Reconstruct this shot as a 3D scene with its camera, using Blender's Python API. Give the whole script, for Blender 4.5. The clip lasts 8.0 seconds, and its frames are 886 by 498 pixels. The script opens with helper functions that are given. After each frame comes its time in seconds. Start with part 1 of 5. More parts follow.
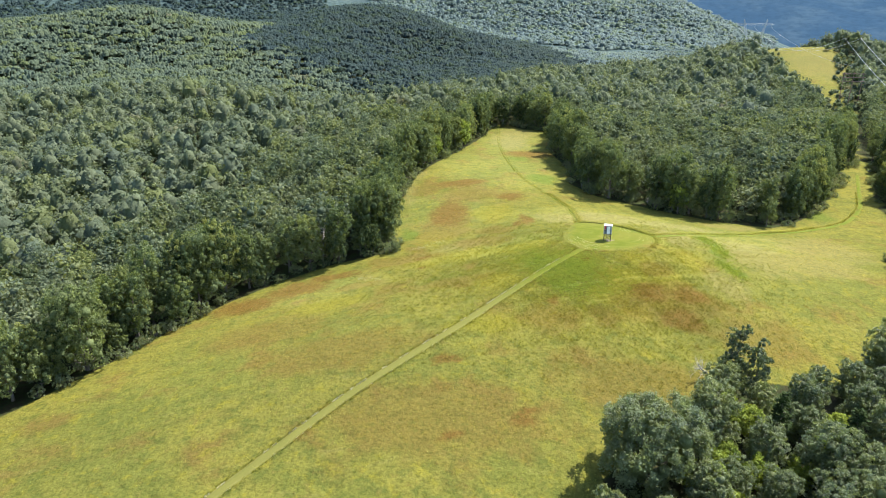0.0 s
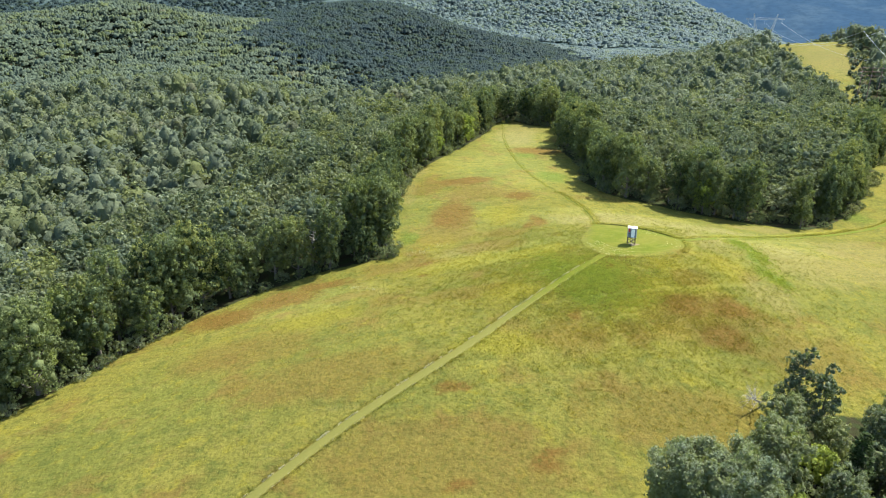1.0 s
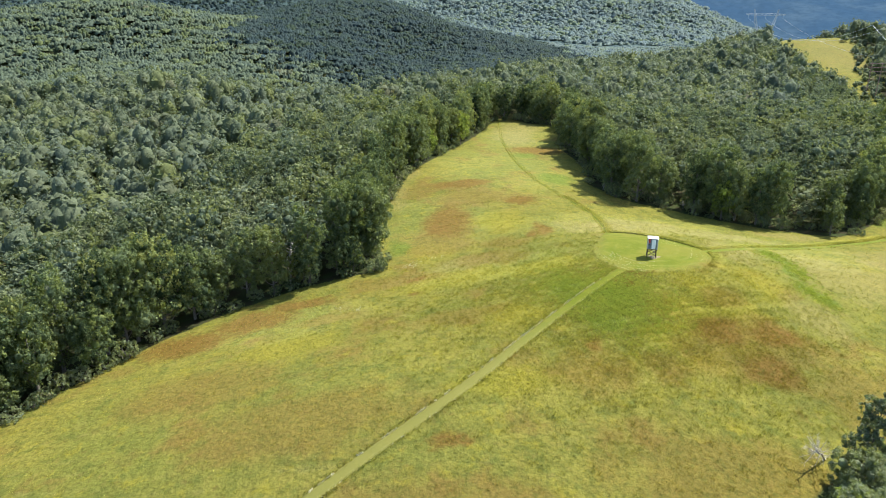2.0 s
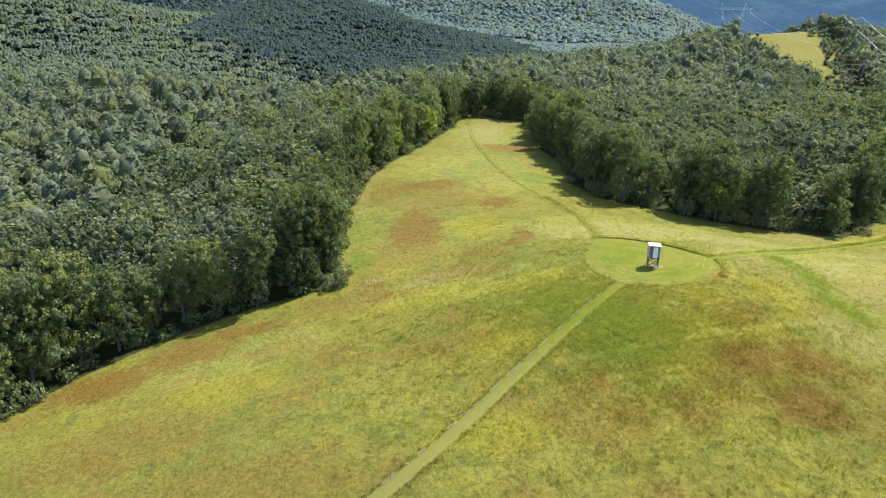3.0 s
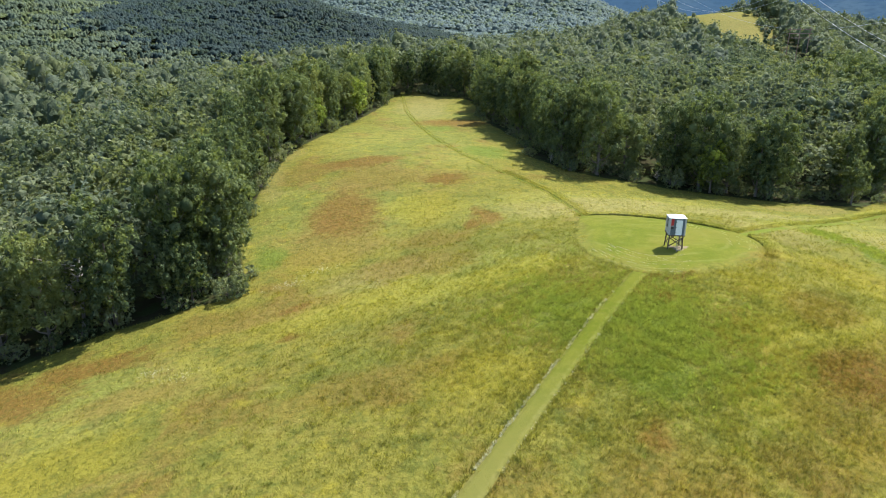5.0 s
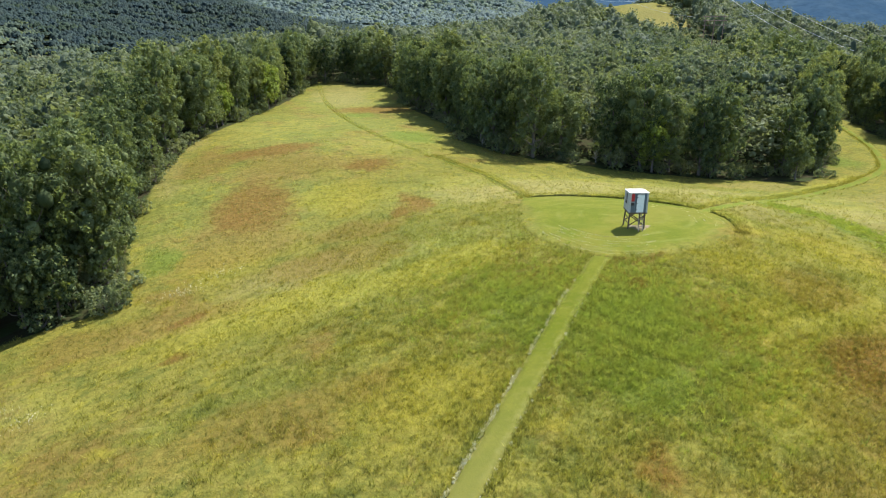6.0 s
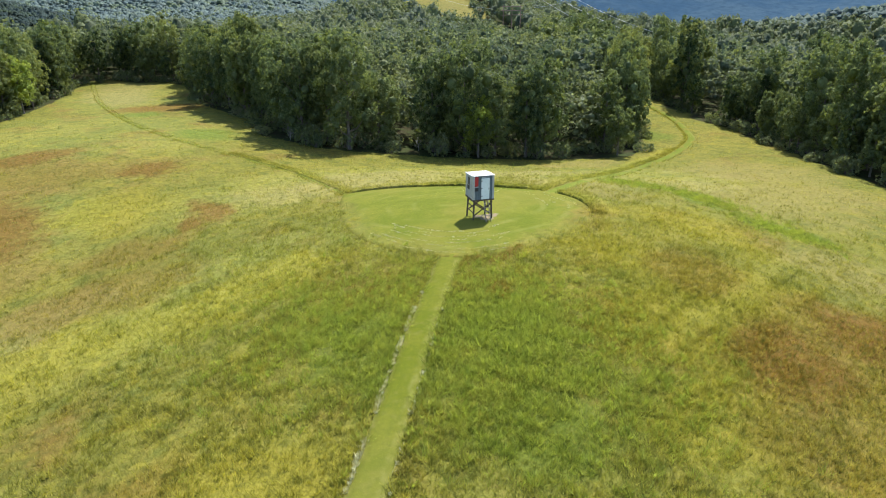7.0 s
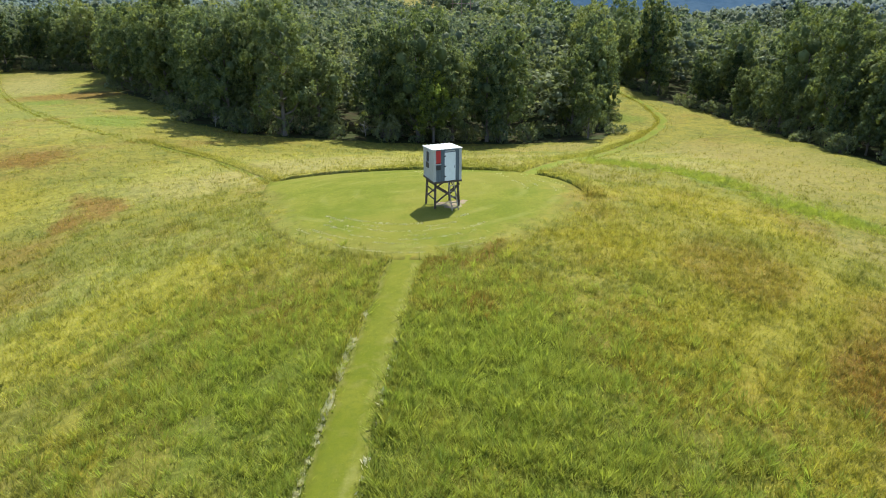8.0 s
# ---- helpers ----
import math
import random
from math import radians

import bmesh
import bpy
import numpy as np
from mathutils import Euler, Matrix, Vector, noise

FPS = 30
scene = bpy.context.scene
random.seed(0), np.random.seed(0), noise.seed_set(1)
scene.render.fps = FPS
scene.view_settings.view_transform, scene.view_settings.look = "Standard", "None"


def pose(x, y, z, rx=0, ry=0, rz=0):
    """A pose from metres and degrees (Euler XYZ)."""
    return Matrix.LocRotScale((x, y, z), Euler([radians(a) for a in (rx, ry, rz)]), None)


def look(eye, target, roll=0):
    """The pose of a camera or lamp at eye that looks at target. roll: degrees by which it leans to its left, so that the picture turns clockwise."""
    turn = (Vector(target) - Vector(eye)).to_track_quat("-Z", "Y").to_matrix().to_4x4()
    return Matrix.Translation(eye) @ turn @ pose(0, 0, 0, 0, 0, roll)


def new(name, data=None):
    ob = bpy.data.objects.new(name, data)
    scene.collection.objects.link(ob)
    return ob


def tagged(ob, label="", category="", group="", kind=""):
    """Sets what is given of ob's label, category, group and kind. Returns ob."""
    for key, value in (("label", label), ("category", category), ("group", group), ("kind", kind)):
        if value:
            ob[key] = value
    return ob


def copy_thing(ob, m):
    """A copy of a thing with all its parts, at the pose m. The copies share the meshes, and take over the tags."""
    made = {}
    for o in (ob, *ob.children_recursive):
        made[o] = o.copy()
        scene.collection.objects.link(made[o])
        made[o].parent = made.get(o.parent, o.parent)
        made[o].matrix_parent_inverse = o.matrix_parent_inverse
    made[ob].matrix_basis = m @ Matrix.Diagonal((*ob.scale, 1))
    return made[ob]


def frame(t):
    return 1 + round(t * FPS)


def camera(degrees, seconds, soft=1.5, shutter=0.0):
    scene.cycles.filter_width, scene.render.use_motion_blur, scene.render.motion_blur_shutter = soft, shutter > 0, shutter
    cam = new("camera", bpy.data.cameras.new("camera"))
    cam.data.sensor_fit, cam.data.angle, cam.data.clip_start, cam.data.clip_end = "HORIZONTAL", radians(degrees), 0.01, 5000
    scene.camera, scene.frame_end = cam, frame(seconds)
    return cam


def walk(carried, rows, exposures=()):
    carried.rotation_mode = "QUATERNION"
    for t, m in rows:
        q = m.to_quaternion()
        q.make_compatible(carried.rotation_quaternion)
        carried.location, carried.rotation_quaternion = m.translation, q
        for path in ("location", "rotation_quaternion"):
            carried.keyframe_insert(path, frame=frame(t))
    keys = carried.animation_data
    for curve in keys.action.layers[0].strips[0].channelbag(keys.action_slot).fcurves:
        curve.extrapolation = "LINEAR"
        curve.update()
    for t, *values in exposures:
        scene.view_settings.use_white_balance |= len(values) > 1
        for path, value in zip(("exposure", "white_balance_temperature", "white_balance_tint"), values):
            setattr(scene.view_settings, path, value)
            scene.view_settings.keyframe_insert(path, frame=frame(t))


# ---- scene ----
cam = camera(66.5, 8.0, soft=1.0)
METRES, EYE, TILT, LEAN, TURN = 128.0, 56.1, -21.3, -0.2, 0.0
ROWS = [
    (0.0, 0.0, 0.0, 0.0, -0.0, 0.0, 0.0),
    (0.5, -0.0035, 0.0684, 0.0041, -0.01, 0.01, 0.0),
    (1.0, -0.0065, 0.1384, 0.0082, -0.03, 0.03, 0.02),
    (1.5, -0.0082, 0.2069, 0.0174, -0.07, 0.02, 0.04),
    (3.0, -0.0081, 0.4189, 0.045, -3.37, -0.02, 1.32),
    (3.5, -0.0062, 0.4908, 0.0455, -4.63, -0.06, 1.85),
    (4.0, -0.0038, 0.5611, 0.0434, -5.05, -0.06, 2.06),
    (5.5, 0.0114, 0.7278, 0.0259, -11.44, -0.52, 4.71),
    (6.0, 0.0215, 0.7759, 0.0234, -14.94, -0.89, 6.02),
    (6.5, 0.0389, 0.8278, 0.0244, -22.65, -1.92, 8.79),
    (7.0, 0.0614, 0.8777, 0.0253, -30.05, -3.22, 11.26),
    (7.5, 0.0875, 0.9279, 0.0194, -32.98, -3.95, 12.21),
    (8.0, 0.1152, 0.9716, 0.0196, -34.12, -4.25, 12.57),
]
EXPOSURES = [(0, 1.36), (3, 1.22), (4.2, 1.18), (5.5, 1.10), (8, 1.09)]
walk(cam, [(t, pose(0, 0, EYE, TILT, LEAN, TURN) @ pose(METRES * x, METRES * y, METRES * z, 90 + pitch, roll, yaw)) for t, x, y, z, yaw, pitch, roll in ROWS], EXPOSURES)

# ---- world and sun ----
SUN_EL, SUN_X, SUN_Y = radians(53.0), 0.80, 0.60
world = bpy.data.worlds.new("sky")
scene.world = world
world.use_nodes = True
wn = world.node_tree.nodes
sky = wn.new("ShaderNodeTexSky")
sky.sky_type, sky.sun_disc = "NISHITA", False
sky.sun_elevation, sky.sun_rotation = SUN_EL, math.atan2(SUN_X, SUN_Y)
sky.altitude, sky.air_density, sky.dust_density = 300, 1.0, 1.2
wn["Background"].inputs["Strength"].default_value = 0.15
world.node_tree.links.new(sky.outputs[0], wn["Background"].inputs["Color"])
sun = new("sun", bpy.data.lights.new("sun", "SUN"))
sun.data.energy, sun.data.angle, sun.data.color = 5.0, radians(0.53), (1.0, 0.95, 0.86)
far_sun = Vector((SUN_X * math.cos(SUN_EL), SUN_Y * math.cos(SUN_EL), math.sin(SUN_EL))) * 400
sun.matrix_world = look(far_sun, (0, 0, 0))

# ---- shape of the land ----
# gentle rises and hollows of the hilltop: x, y, radius, height
RISES = [
    (-26, 393, 86, 14.75), (293, 445, 68, 13.6), (-29, 82, 76, 12.75), (-1, 110, 29, 6.8), (-5, 224, 47, 10.7),
    (27, 204, 20, 2.4), (47, 140, 27, 18.9), (48, 137, 22, -8.15), (-258, 182, 139, -20.9), (110, 146, 31, 5.7),
    (126, 258, 69, 9.3), (312, 615, 66, 29.4), (308, 605, 38, 6), (215, 585, 70, 2.4), (420, 590, 80, 23.8), (-45, 372, 35, -7), (-75, 505, 60, -21), (-150, 425, 50, 13), (-205, 585, 65, 9), (-262, 395, 70, -20), (-70, 432, 30, -6), (-70, 615, 85, -36), (390, 290, 75, -20), (330, 400, 60, -6), (395, 405, 65, -24),
]
# wooded hills round the hilltop: x, y, half-width, half-depth, turn, height
HILLS = [
    (-105, 1010, 118, 110, 0, 60), (-580, 930, 230, 150, 0, 40), (-335, 765, 140, 85, 0, 52), (335, 1750, 235, 270, 0, 125), (-700, 1900, 600, 320, 0, 140),
    (610, 385, 120, 110, 0, 42), (870, 890, 240, 240, 0, -62), (1300, 1250, 400, 400, 0, -70), (900, 1650, 300, 350, 0, -45),
]


def smooth(a, b, v):
    k = np.clip((v - a) / (b - a), 0, 1)
    return k * k * (3 - 2 * k)


def ripple(x, y, size, seed):
    """Soft uneven ground from crossed waves, about -1 to 1."""
    u, v = x / size, y / size
    return (np.sin(u * 1.7 + seed) * np.cos(v * 1.3 - seed) + np.sin(u * 0.6 - v * 2.1 + 2 * seed) * 0.7 + np.sin(u * 2.9 + v * 1.1 + 3 * seed) * 0.4) / 2.1


def land(x, y):
    """Height of the ground at x, y (numbers or arrays)."""
    x, y = np.asarray(x, float), np.asarray(y, float)
    z = np.full(np.broadcast(x, y).shape, -19.1)
    for a, b, s, h in RISES:
        z = z + h * np.exp(-((x - a) ** 2 + (y - b) ** 2) / (2 * s * s))
    away = np.hypot(x - 20, (y - 170) * 0.85)
    z = z - 20 * smooth(330, 560, away)
    for a, b, sx, sy, turn, h in HILLS:
        c, s = math.cos(radians(turn)), math.sin(radians(turn))
        u, v = (x - a) * c + (y - b) * s, -(x - a) * s + (y - b) * c
        z = z + h * np.exp(-(u / sx) ** 2 / 2 - (v / sy) ** 2 / 2)
    z = z + 5.0 * smooth(300, 700, away) * ripple(x, y, 60, 1.3) + 14 * smooth(700, 1500, away) * ripple(x, y, 160, 0.4)
    return z


def ground_z(x, y):
    return float(land(x, y))


# ---- outlines in plan ----
FIELD = [
    (-150, -60), (-138, 10), (-96, 78), (-80, 101), (-73, 110), (-67, 119), (-60, 131), (-51, 144), (-40, 154), (-27, 161), (-11, 164),
    (-14, 188), (-12, 214), (-7, 240), (7, 278), (18, 308), (26, 335), (39, 332), (51, 319), (44, 276), (47, 243), (42.5, 222),
    (49, 208), (62, 202), (72, 196), (85, 189), (97, 186), (105, 191), (122, 206), (132, 220), (147, 240), (158, 262), (170, 252),
    (156, 238), (144, 212), (140, 197), (131, 181), (117, 163), (109, 151), (112, 134), (96, 110), (80, 107), (66, 101), (52, 101), (44, 97),
    (32, 87), (22, 76), (18, 62), (24, 20), (34, -40), (10, -75), (-60, -95), (-120, -85),
]
CORRIDOR = [(164, 257), (196, 318), (230, 392), (246, 430), (257, 466), (270, 508), (289, 550), (299, 590), (307, 640), (312, 694), (316, 735)]
CORRIDOR_HALF = [3, 0.8, 3, 11, 19, 26, 30, 31, 30, 27, 17]


def edge_distance(points, x, y):
    """Distance from the outline, minus inside."""
    x, y = np.asarray(x, float), np.asarray(y, float)
    best, inside = np.full(x.shape, 1e9), np.zeros(x.shape, bool)
    for (ax, ay), (bx, by) in zip(points, points[1:] + points[:1]):
        k = np.clip(((x - ax) * (bx - ax) + (y - ay) * (by - ay)) / ((bx - ax) ** 2 + (by - ay) ** 2 + 1e-9), 0, 1)
        best = np.minimum(best, np.hypot(x - ax - k * (bx - ax), y - ay - k * (by - ay)))
        with np.errstate(divide="ignore", invalid="ignore"):
            inside ^= ((ay > y) != (by > y)) & (x < (bx - ax) * (y - ay) / (by - ay) + ax)
    return np.where(inside, -best, best)


def line_distance(points, x, y, halves=None):
    """Distance from a line of points (less the half-width along it)."""
    x, y = np.asarray(x, float), np.asarray(y, float)
    best = np.full(x.shape, 1e9)
    halves = halves or [0] * len(points)
    for (ax, ay), (bx, by), ha, hb in zip(points, points[1:], halves, halves[1:]):
        k = np.clip(((x - ax) * (bx - ax) + (y - ay) * (by - ay)) / ((bx - ax) ** 2 + (by - ay) ** 2 + 1e-9), 0, 1)
        best = np.minimum(best, np.hypot(x - ax - k * (bx - ax), y - ay - k * (by - ay)) - (ha + k * (hb - ha)))
    return best


def wood_distance(x, y):
    """How far inside the woods a place is (minus: in the open)."""
    return np.minimum(edge_distance(FIELD, x, y), line_distance(CORRIDOR, x, y, CORRIDOR_HALF))


def curve_points(points, step):
    """Points evenly along a smooth curve through the given ones."""
    out = []
    n = len(points)
    for i in range(n - 1):
        p0, p1, p2, p3 = (Vector(points[min(max(j, 0), n - 1)]) for j in (i - 1, i, i + 1, i + 2))
        k = max(1, int((p2 - p1).length / step))
        for j in range(k):
            t = j / k
            out.append(0.5 * (2 * p1 + (p2 - p0) * t + (2 * p0 - 5 * p1 + 4 * p2 - p3) * t * t + (3 * p1 - p0 - 3 * p2 + p3) * t ** 3))
    out.append(Vector(points[-1]))
    return [(v.x, v.y) for v in out]


PATH_SOUTH = curve_points([(-92, 0), (-66, 30), (-46, 55), (-31.2, 73), (-16, 90.7), (1.8, 108.2), (13, 121), (21.1, 130.7), (24.5, 134.8), (27.8, 138.6), (31.0, 142.2), (32.2, 143.5)], 1.0)
PATH_WEST = curve_points([(36.0, 170.4), (37.0, 181), (36.8, 189), (34.6, 198), (31.3, 207.5), (28.2, 221), (26.1, 241), (25.1, 266), (25.0, 292), (25.9, 310), (27.8, 335)], 1.0)
PATH_EAST = curve_points([(49.8, 154), (58.8, 159.5), (73, 168.2), (90, 177.5), (104, 183.8), (120, 192.6), (128.6, 200.7), (137.4, 212), (146, 228), (158, 250)], 1.5)
LAWN_X, LAWN_Y = 40.0, 156.0
LAWN_EDGE = [(35.8, 170.8), (40, 169.9), (43.3, 167.5), (46.2, 164.2), (49, 159.7), (50.9, 155.6), (51, 151.6), (49.4, 147.8), (46.6, 144.7), (43, 142.9), (39.5, 141.9), (35.5, 141.5), (32.2, 142.6), (30.2, 145.4), (29.1, 149.6), (29.3, 154.6), (30.6, 159.6), (32.4, 164), (34.3, 168)]
LAWN_LINE = curve_points(LAWN_EDGE + LAWN_EDGE[:1], 1.2)[:-1]
LAWN_TURN = np.unwrap([math.atan2(y - LAWN_Y, x - LAWN_X) for x, y in LAWN_LINE])[::-1]
LAWN_REACH = np.array([math.hypot(x - LAWN_X, y - LAWN_Y) for x, y in LAWN_LINE])[::-1]


def lawn_point(a, share=1.0):
    """A place on the lawn by its bearing from the middle (numbers or arrays)."""
    r = np.interp(a, LAWN_TURN, LAWN_REACH, period=2 * math.pi) * share
    return LAWN_X + r * np.cos(a), LAWN_Y + r * np.sin(a)


def lawn_distance(x, y):
    return edge_distance(LAWN_LINE, x, y)


# ---- materials ----
class Nodes:
    def __init__(self, name):
        self.mat = bpy.data.materials.new(name)
        self.mat.use_nodes = True
        self.tree = self.mat.node_tree
        self.bsdf = self.tree.nodes["Principled BSDF"]
        self.out = self.tree.nodes["Material Output"]

    def add(self, kind, **values):
        n = self.tree.nodes.new(kind)
        for key, value in values.items():
            if key in n.inputs:
                n.inputs[key].default_value = value
        return n

    def link(self, a, b):
        self.tree.links.new(a, b)

    def noise(self, coords, scale, detail=4.0, rough=0.6):
        n = self.add("ShaderNodeTexNoise", Scale=scale, Detail=detail, Roughness=rough)
        self.link(coords, n.inputs["Vector"])
        return n.outputs["Fac"]

    def span(self, value, a, b, lo=0.0, hi=1.0):
        n = self.add("ShaderNodeMapRange")
        n.interpolation_type = "SMOOTHSTEP"
        for i, v in zip((1, 2, 3, 4), (a, b, lo, hi)):
            n.inputs[i].default_value = v
        self.link(value, n.inputs[0])
        return n.outputs[0]

    def math(self, how, a, b):
        n = self.tree.nodes.new("ShaderNodeMath")
        n.operation = how
        for i, v in enumerate((a, b)):
            if isinstance(v, (int, float)):
                n.inputs[i].default_value = v
            else:
                self.link(v, n.inputs[i])
        return n.outputs[0]

    def mix(self, fac, a, b, how="MIX"):
        n = self.tree.nodes.new("ShaderNodeMix")
        n.data_type, n.blend_type = "RGBA", how
        for i, v in ((0, fac), (6, a), (7, b)):
            if isinstance(v, (int, float)):
                n.inputs[i].default_value = v
            elif isinstance(v, tuple):
                n.inputs[i].default_value = (*v, 1)
            else:
                self.link(v, n.inputs[i])
        return n.outputs[2]

    def bump(self, height, strength, distance):
        n = self.add("ShaderNodeBump", Strength=strength, Distance=distance)
        self.link(height, n.inputs["Height"])
        self.link(n.outputs[0], self.bsdf.inputs["Normal"])

    def object_coords(self):
        return self.tree.nodes.new("ShaderNodeTexCoord").outputs["Object"]

    def attribute(self, name):
        n = self.tree.nodes.new("ShaderNodeAttribute")
        n.attribute_name = name
        return n.outputs["Fac"]

    def finish(self, color, rough=0.8, metal=0.0, specular=0.3):
        if isinstance(color, tuple):
            self.bsdf.inputs["Base Color"].default_value = (*color, 1)
        else:
            self.link(color, self.bsdf.inputs["Base Color"])
        self.bsdf.inputs["Roughness"].default_value = rough
        self.bsdf.inputs["Metallic"].default_value = metal
        self.bsdf.inputs["Specular IOR Level"].default_value = specular
        return self.mat

    def leafy(self, color, share, rough=0.55, specular=0.3, warm=(1.0, 1.0, 0.6)):
        """Thin leaf: part of the light goes through."""
        self.finish(color, rough, 0, specular)
        t = self.tree.nodes.new("ShaderNodeBsdfTranslucent")
        self.link(self.mix(1.0, color, warm, "MULTIPLY"), t.inputs["Color"])
        m = self.add("ShaderNodeMixShader", Fac=share)
        self.link(self.bsdf.outputs[0], m.inputs[1])
        self.link(t.outputs[0], m.inputs[2])
        self.link(m.outputs[0], self.out.inputs["Surface"])
        return self.mat


# russet sedge patches: x, y, half-width, half-depth
RUSSET = [
    (2.3, 189, 6.5, 12), (23.2, 177.5, 2.2, 6), (20.6, 174.0, 1.6, 3.5), (7, 218, 9, 5), (21, 200.3, 5, 4), (-4.2, 145.3, 1.6, 1.6), (36, 272, 13, 8),
    (-34, 146, 9, 6), (-45, 140, 9, 6), (-26, 151, 8, 3), (41.5, 123.5, 4.5, 4), (46, 115, 5, 4), (34, 141.7, 2.6, 1.2), (30.8, 137.8, 1.0, 2.4),
    (50.4, 123.5, 5, 3), (21.4, 117.6, 2.2, 1.3), (-4, 155, 3, 1.4), (12.7, 86.3, 2, 3.5), (1.5, 82, 2.2, 1.4), (14, 88.7, 2.2, 1.5), (1.2, 99.7, 3, 1.6),
]
# brownish thin turf
OCHRE = [(0, 175, 10, 8), (9, 205, 10, 10), (-4, 216, 7, 8), (11, 160, 9, 6), (-8, 155, 12, 4), (0, 86, 22, 9), (32, 96, 16, 8), (-18, 106, 18, 8), (60, 112, 12, 8), (-35, 120, 14, 8), (48, 122, 11, 7), (40, 117, 9, 6), (30, 114, 5, 3), (46, 134, 5, 4), (20, 112, 7, 5), (2, 130, 9, 4), (14, 170, 6, 4), (-20, 140, 7, 3), (-16, 158, 6, 2.4)]
# pale straw-coloured grass
STRAW = [(40, 177, 16, 8), (57, 158, 5, 12), (75, 150, 12, 14), (62, 176, 15, 6), (46, 181, 12, 6), (84, 184, 9, 4), (30, 300, 9, 22), (60, 130, 6, 6), (90, 150, 14, 8), (-10, 235, 5, 10), (5, 160, 8, 5), (100, 165, 14, 12), (36, 320, 10, 12), (-11, 215, 3, 14), (296, 540, 30, 60), (326, 640, 40, 60)]
# bright yellow-green grass
GOLD = [(44, 119, 5, 2.5), (36, 115, 4, 2.5), (46, 130, 6, 5), (38, 128, 5, 6), (33, 121, 5, 3.5), (17, 148, 8, 4), (3, 150, 13, 6), (43, 137, 4, 5), (12, 128, 6, 5), (-2, 170, 6, 7), (15, 186, 7, 8), (22, 150, 5, 4), (-25, 130, 10, 5), (8, 110, 8, 4), (55, 140, 5, 8)]
# lush green weeds
LUSH = [(28.5, 131.5, 4.2, 7), (21.6, 135, 3.8, 6.5), (25, 124.5, 3.5, 4), (34, 225, 6, 9), (-9, 176, 3, 5), (66, 160, 1.6, 3), (66, 154.5, 1.6, 3), (64, 147, 1.5, 4), (63, 141, 1.5, 3), (65, 137, 1.5, 2.5), (117, 200, 6, 6), (30, 262, 5, 6)]

# brightness put into the colour: meadow lightened to match the middle of the view
BRIGHTER = [(0, 188, 16, 22), (12, 153, 22, 9), (45, 180, 32, 12), (20, 240, 22, 40), (-28, 142, 16, 10), (72, 168, 20, 16), (30, 290, 18, 30)]
# dimness put into the colour: meadow darkened to match the foot of the view
DIMMED = [(-10, 88, 34, 18), (22, 96, 16, 14), (-60, 80, 30, 26), (10, 70, 30, 14), (48, 114, 10, 8)]

PATCHES = {"brighter": BRIGHTER, "dimmed": DIMMED, "gold": GOLD, "straw": STRAW, "ochre": OCHRE, "lush": LUSH, "russet": RUSSET}


def grow_patches(ob, x, y, domain):
    """Give a mesh the kinds of growth and painted brightness at its points or faces, 0 to 1."""
    u = x + 1.3 * ripple(x, y, 3.1, 0.3) + 0.7 * ripple(x, y, 1.2, 1.1)
    v = y + 1.3 * ripple(x, y, 2.7, 2.3) + 0.7 * ripple(x, y, 1.1, 0.6)
    for name, spots in PATCHES.items():
        best = np.zeros(len(x), np.float32)
        for a, b, ra, rb in spots:
            near = np.nonzero((np.abs(x - a) < ra * 2 + 4) & (np.abs(y - b) < rb * 2 + 4))[0]
            best[near] = np.maximum(best[near], smooth(1.6, 0.3, np.hypot((u[near] - a) / ra, (v[near] - b) / rb)))
        ob.data.attributes.new(name, "FLOAT", domain).data.foreach_set("value", best)


def patch(k, name, grain, lo, hi):
    """Where a kind of growth or painted brightness stands, with a ragged edge."""
    return k.span(k.math("ADD", k.attribute(name), k.math("MULTIPLY", k.math("SUBTRACT", grain, 0.5), 1.7)), 0.25, 0.95, lo, hi)


def shifted(k, coords, by):
    n = k.tree.nodes.new("ShaderNodeVectorMath")
    n.operation = "ADD"
    k.link(coords, n.inputs[0])
    n.inputs[1].default_value = (by, -by, 0)
    return n.outputs[0]


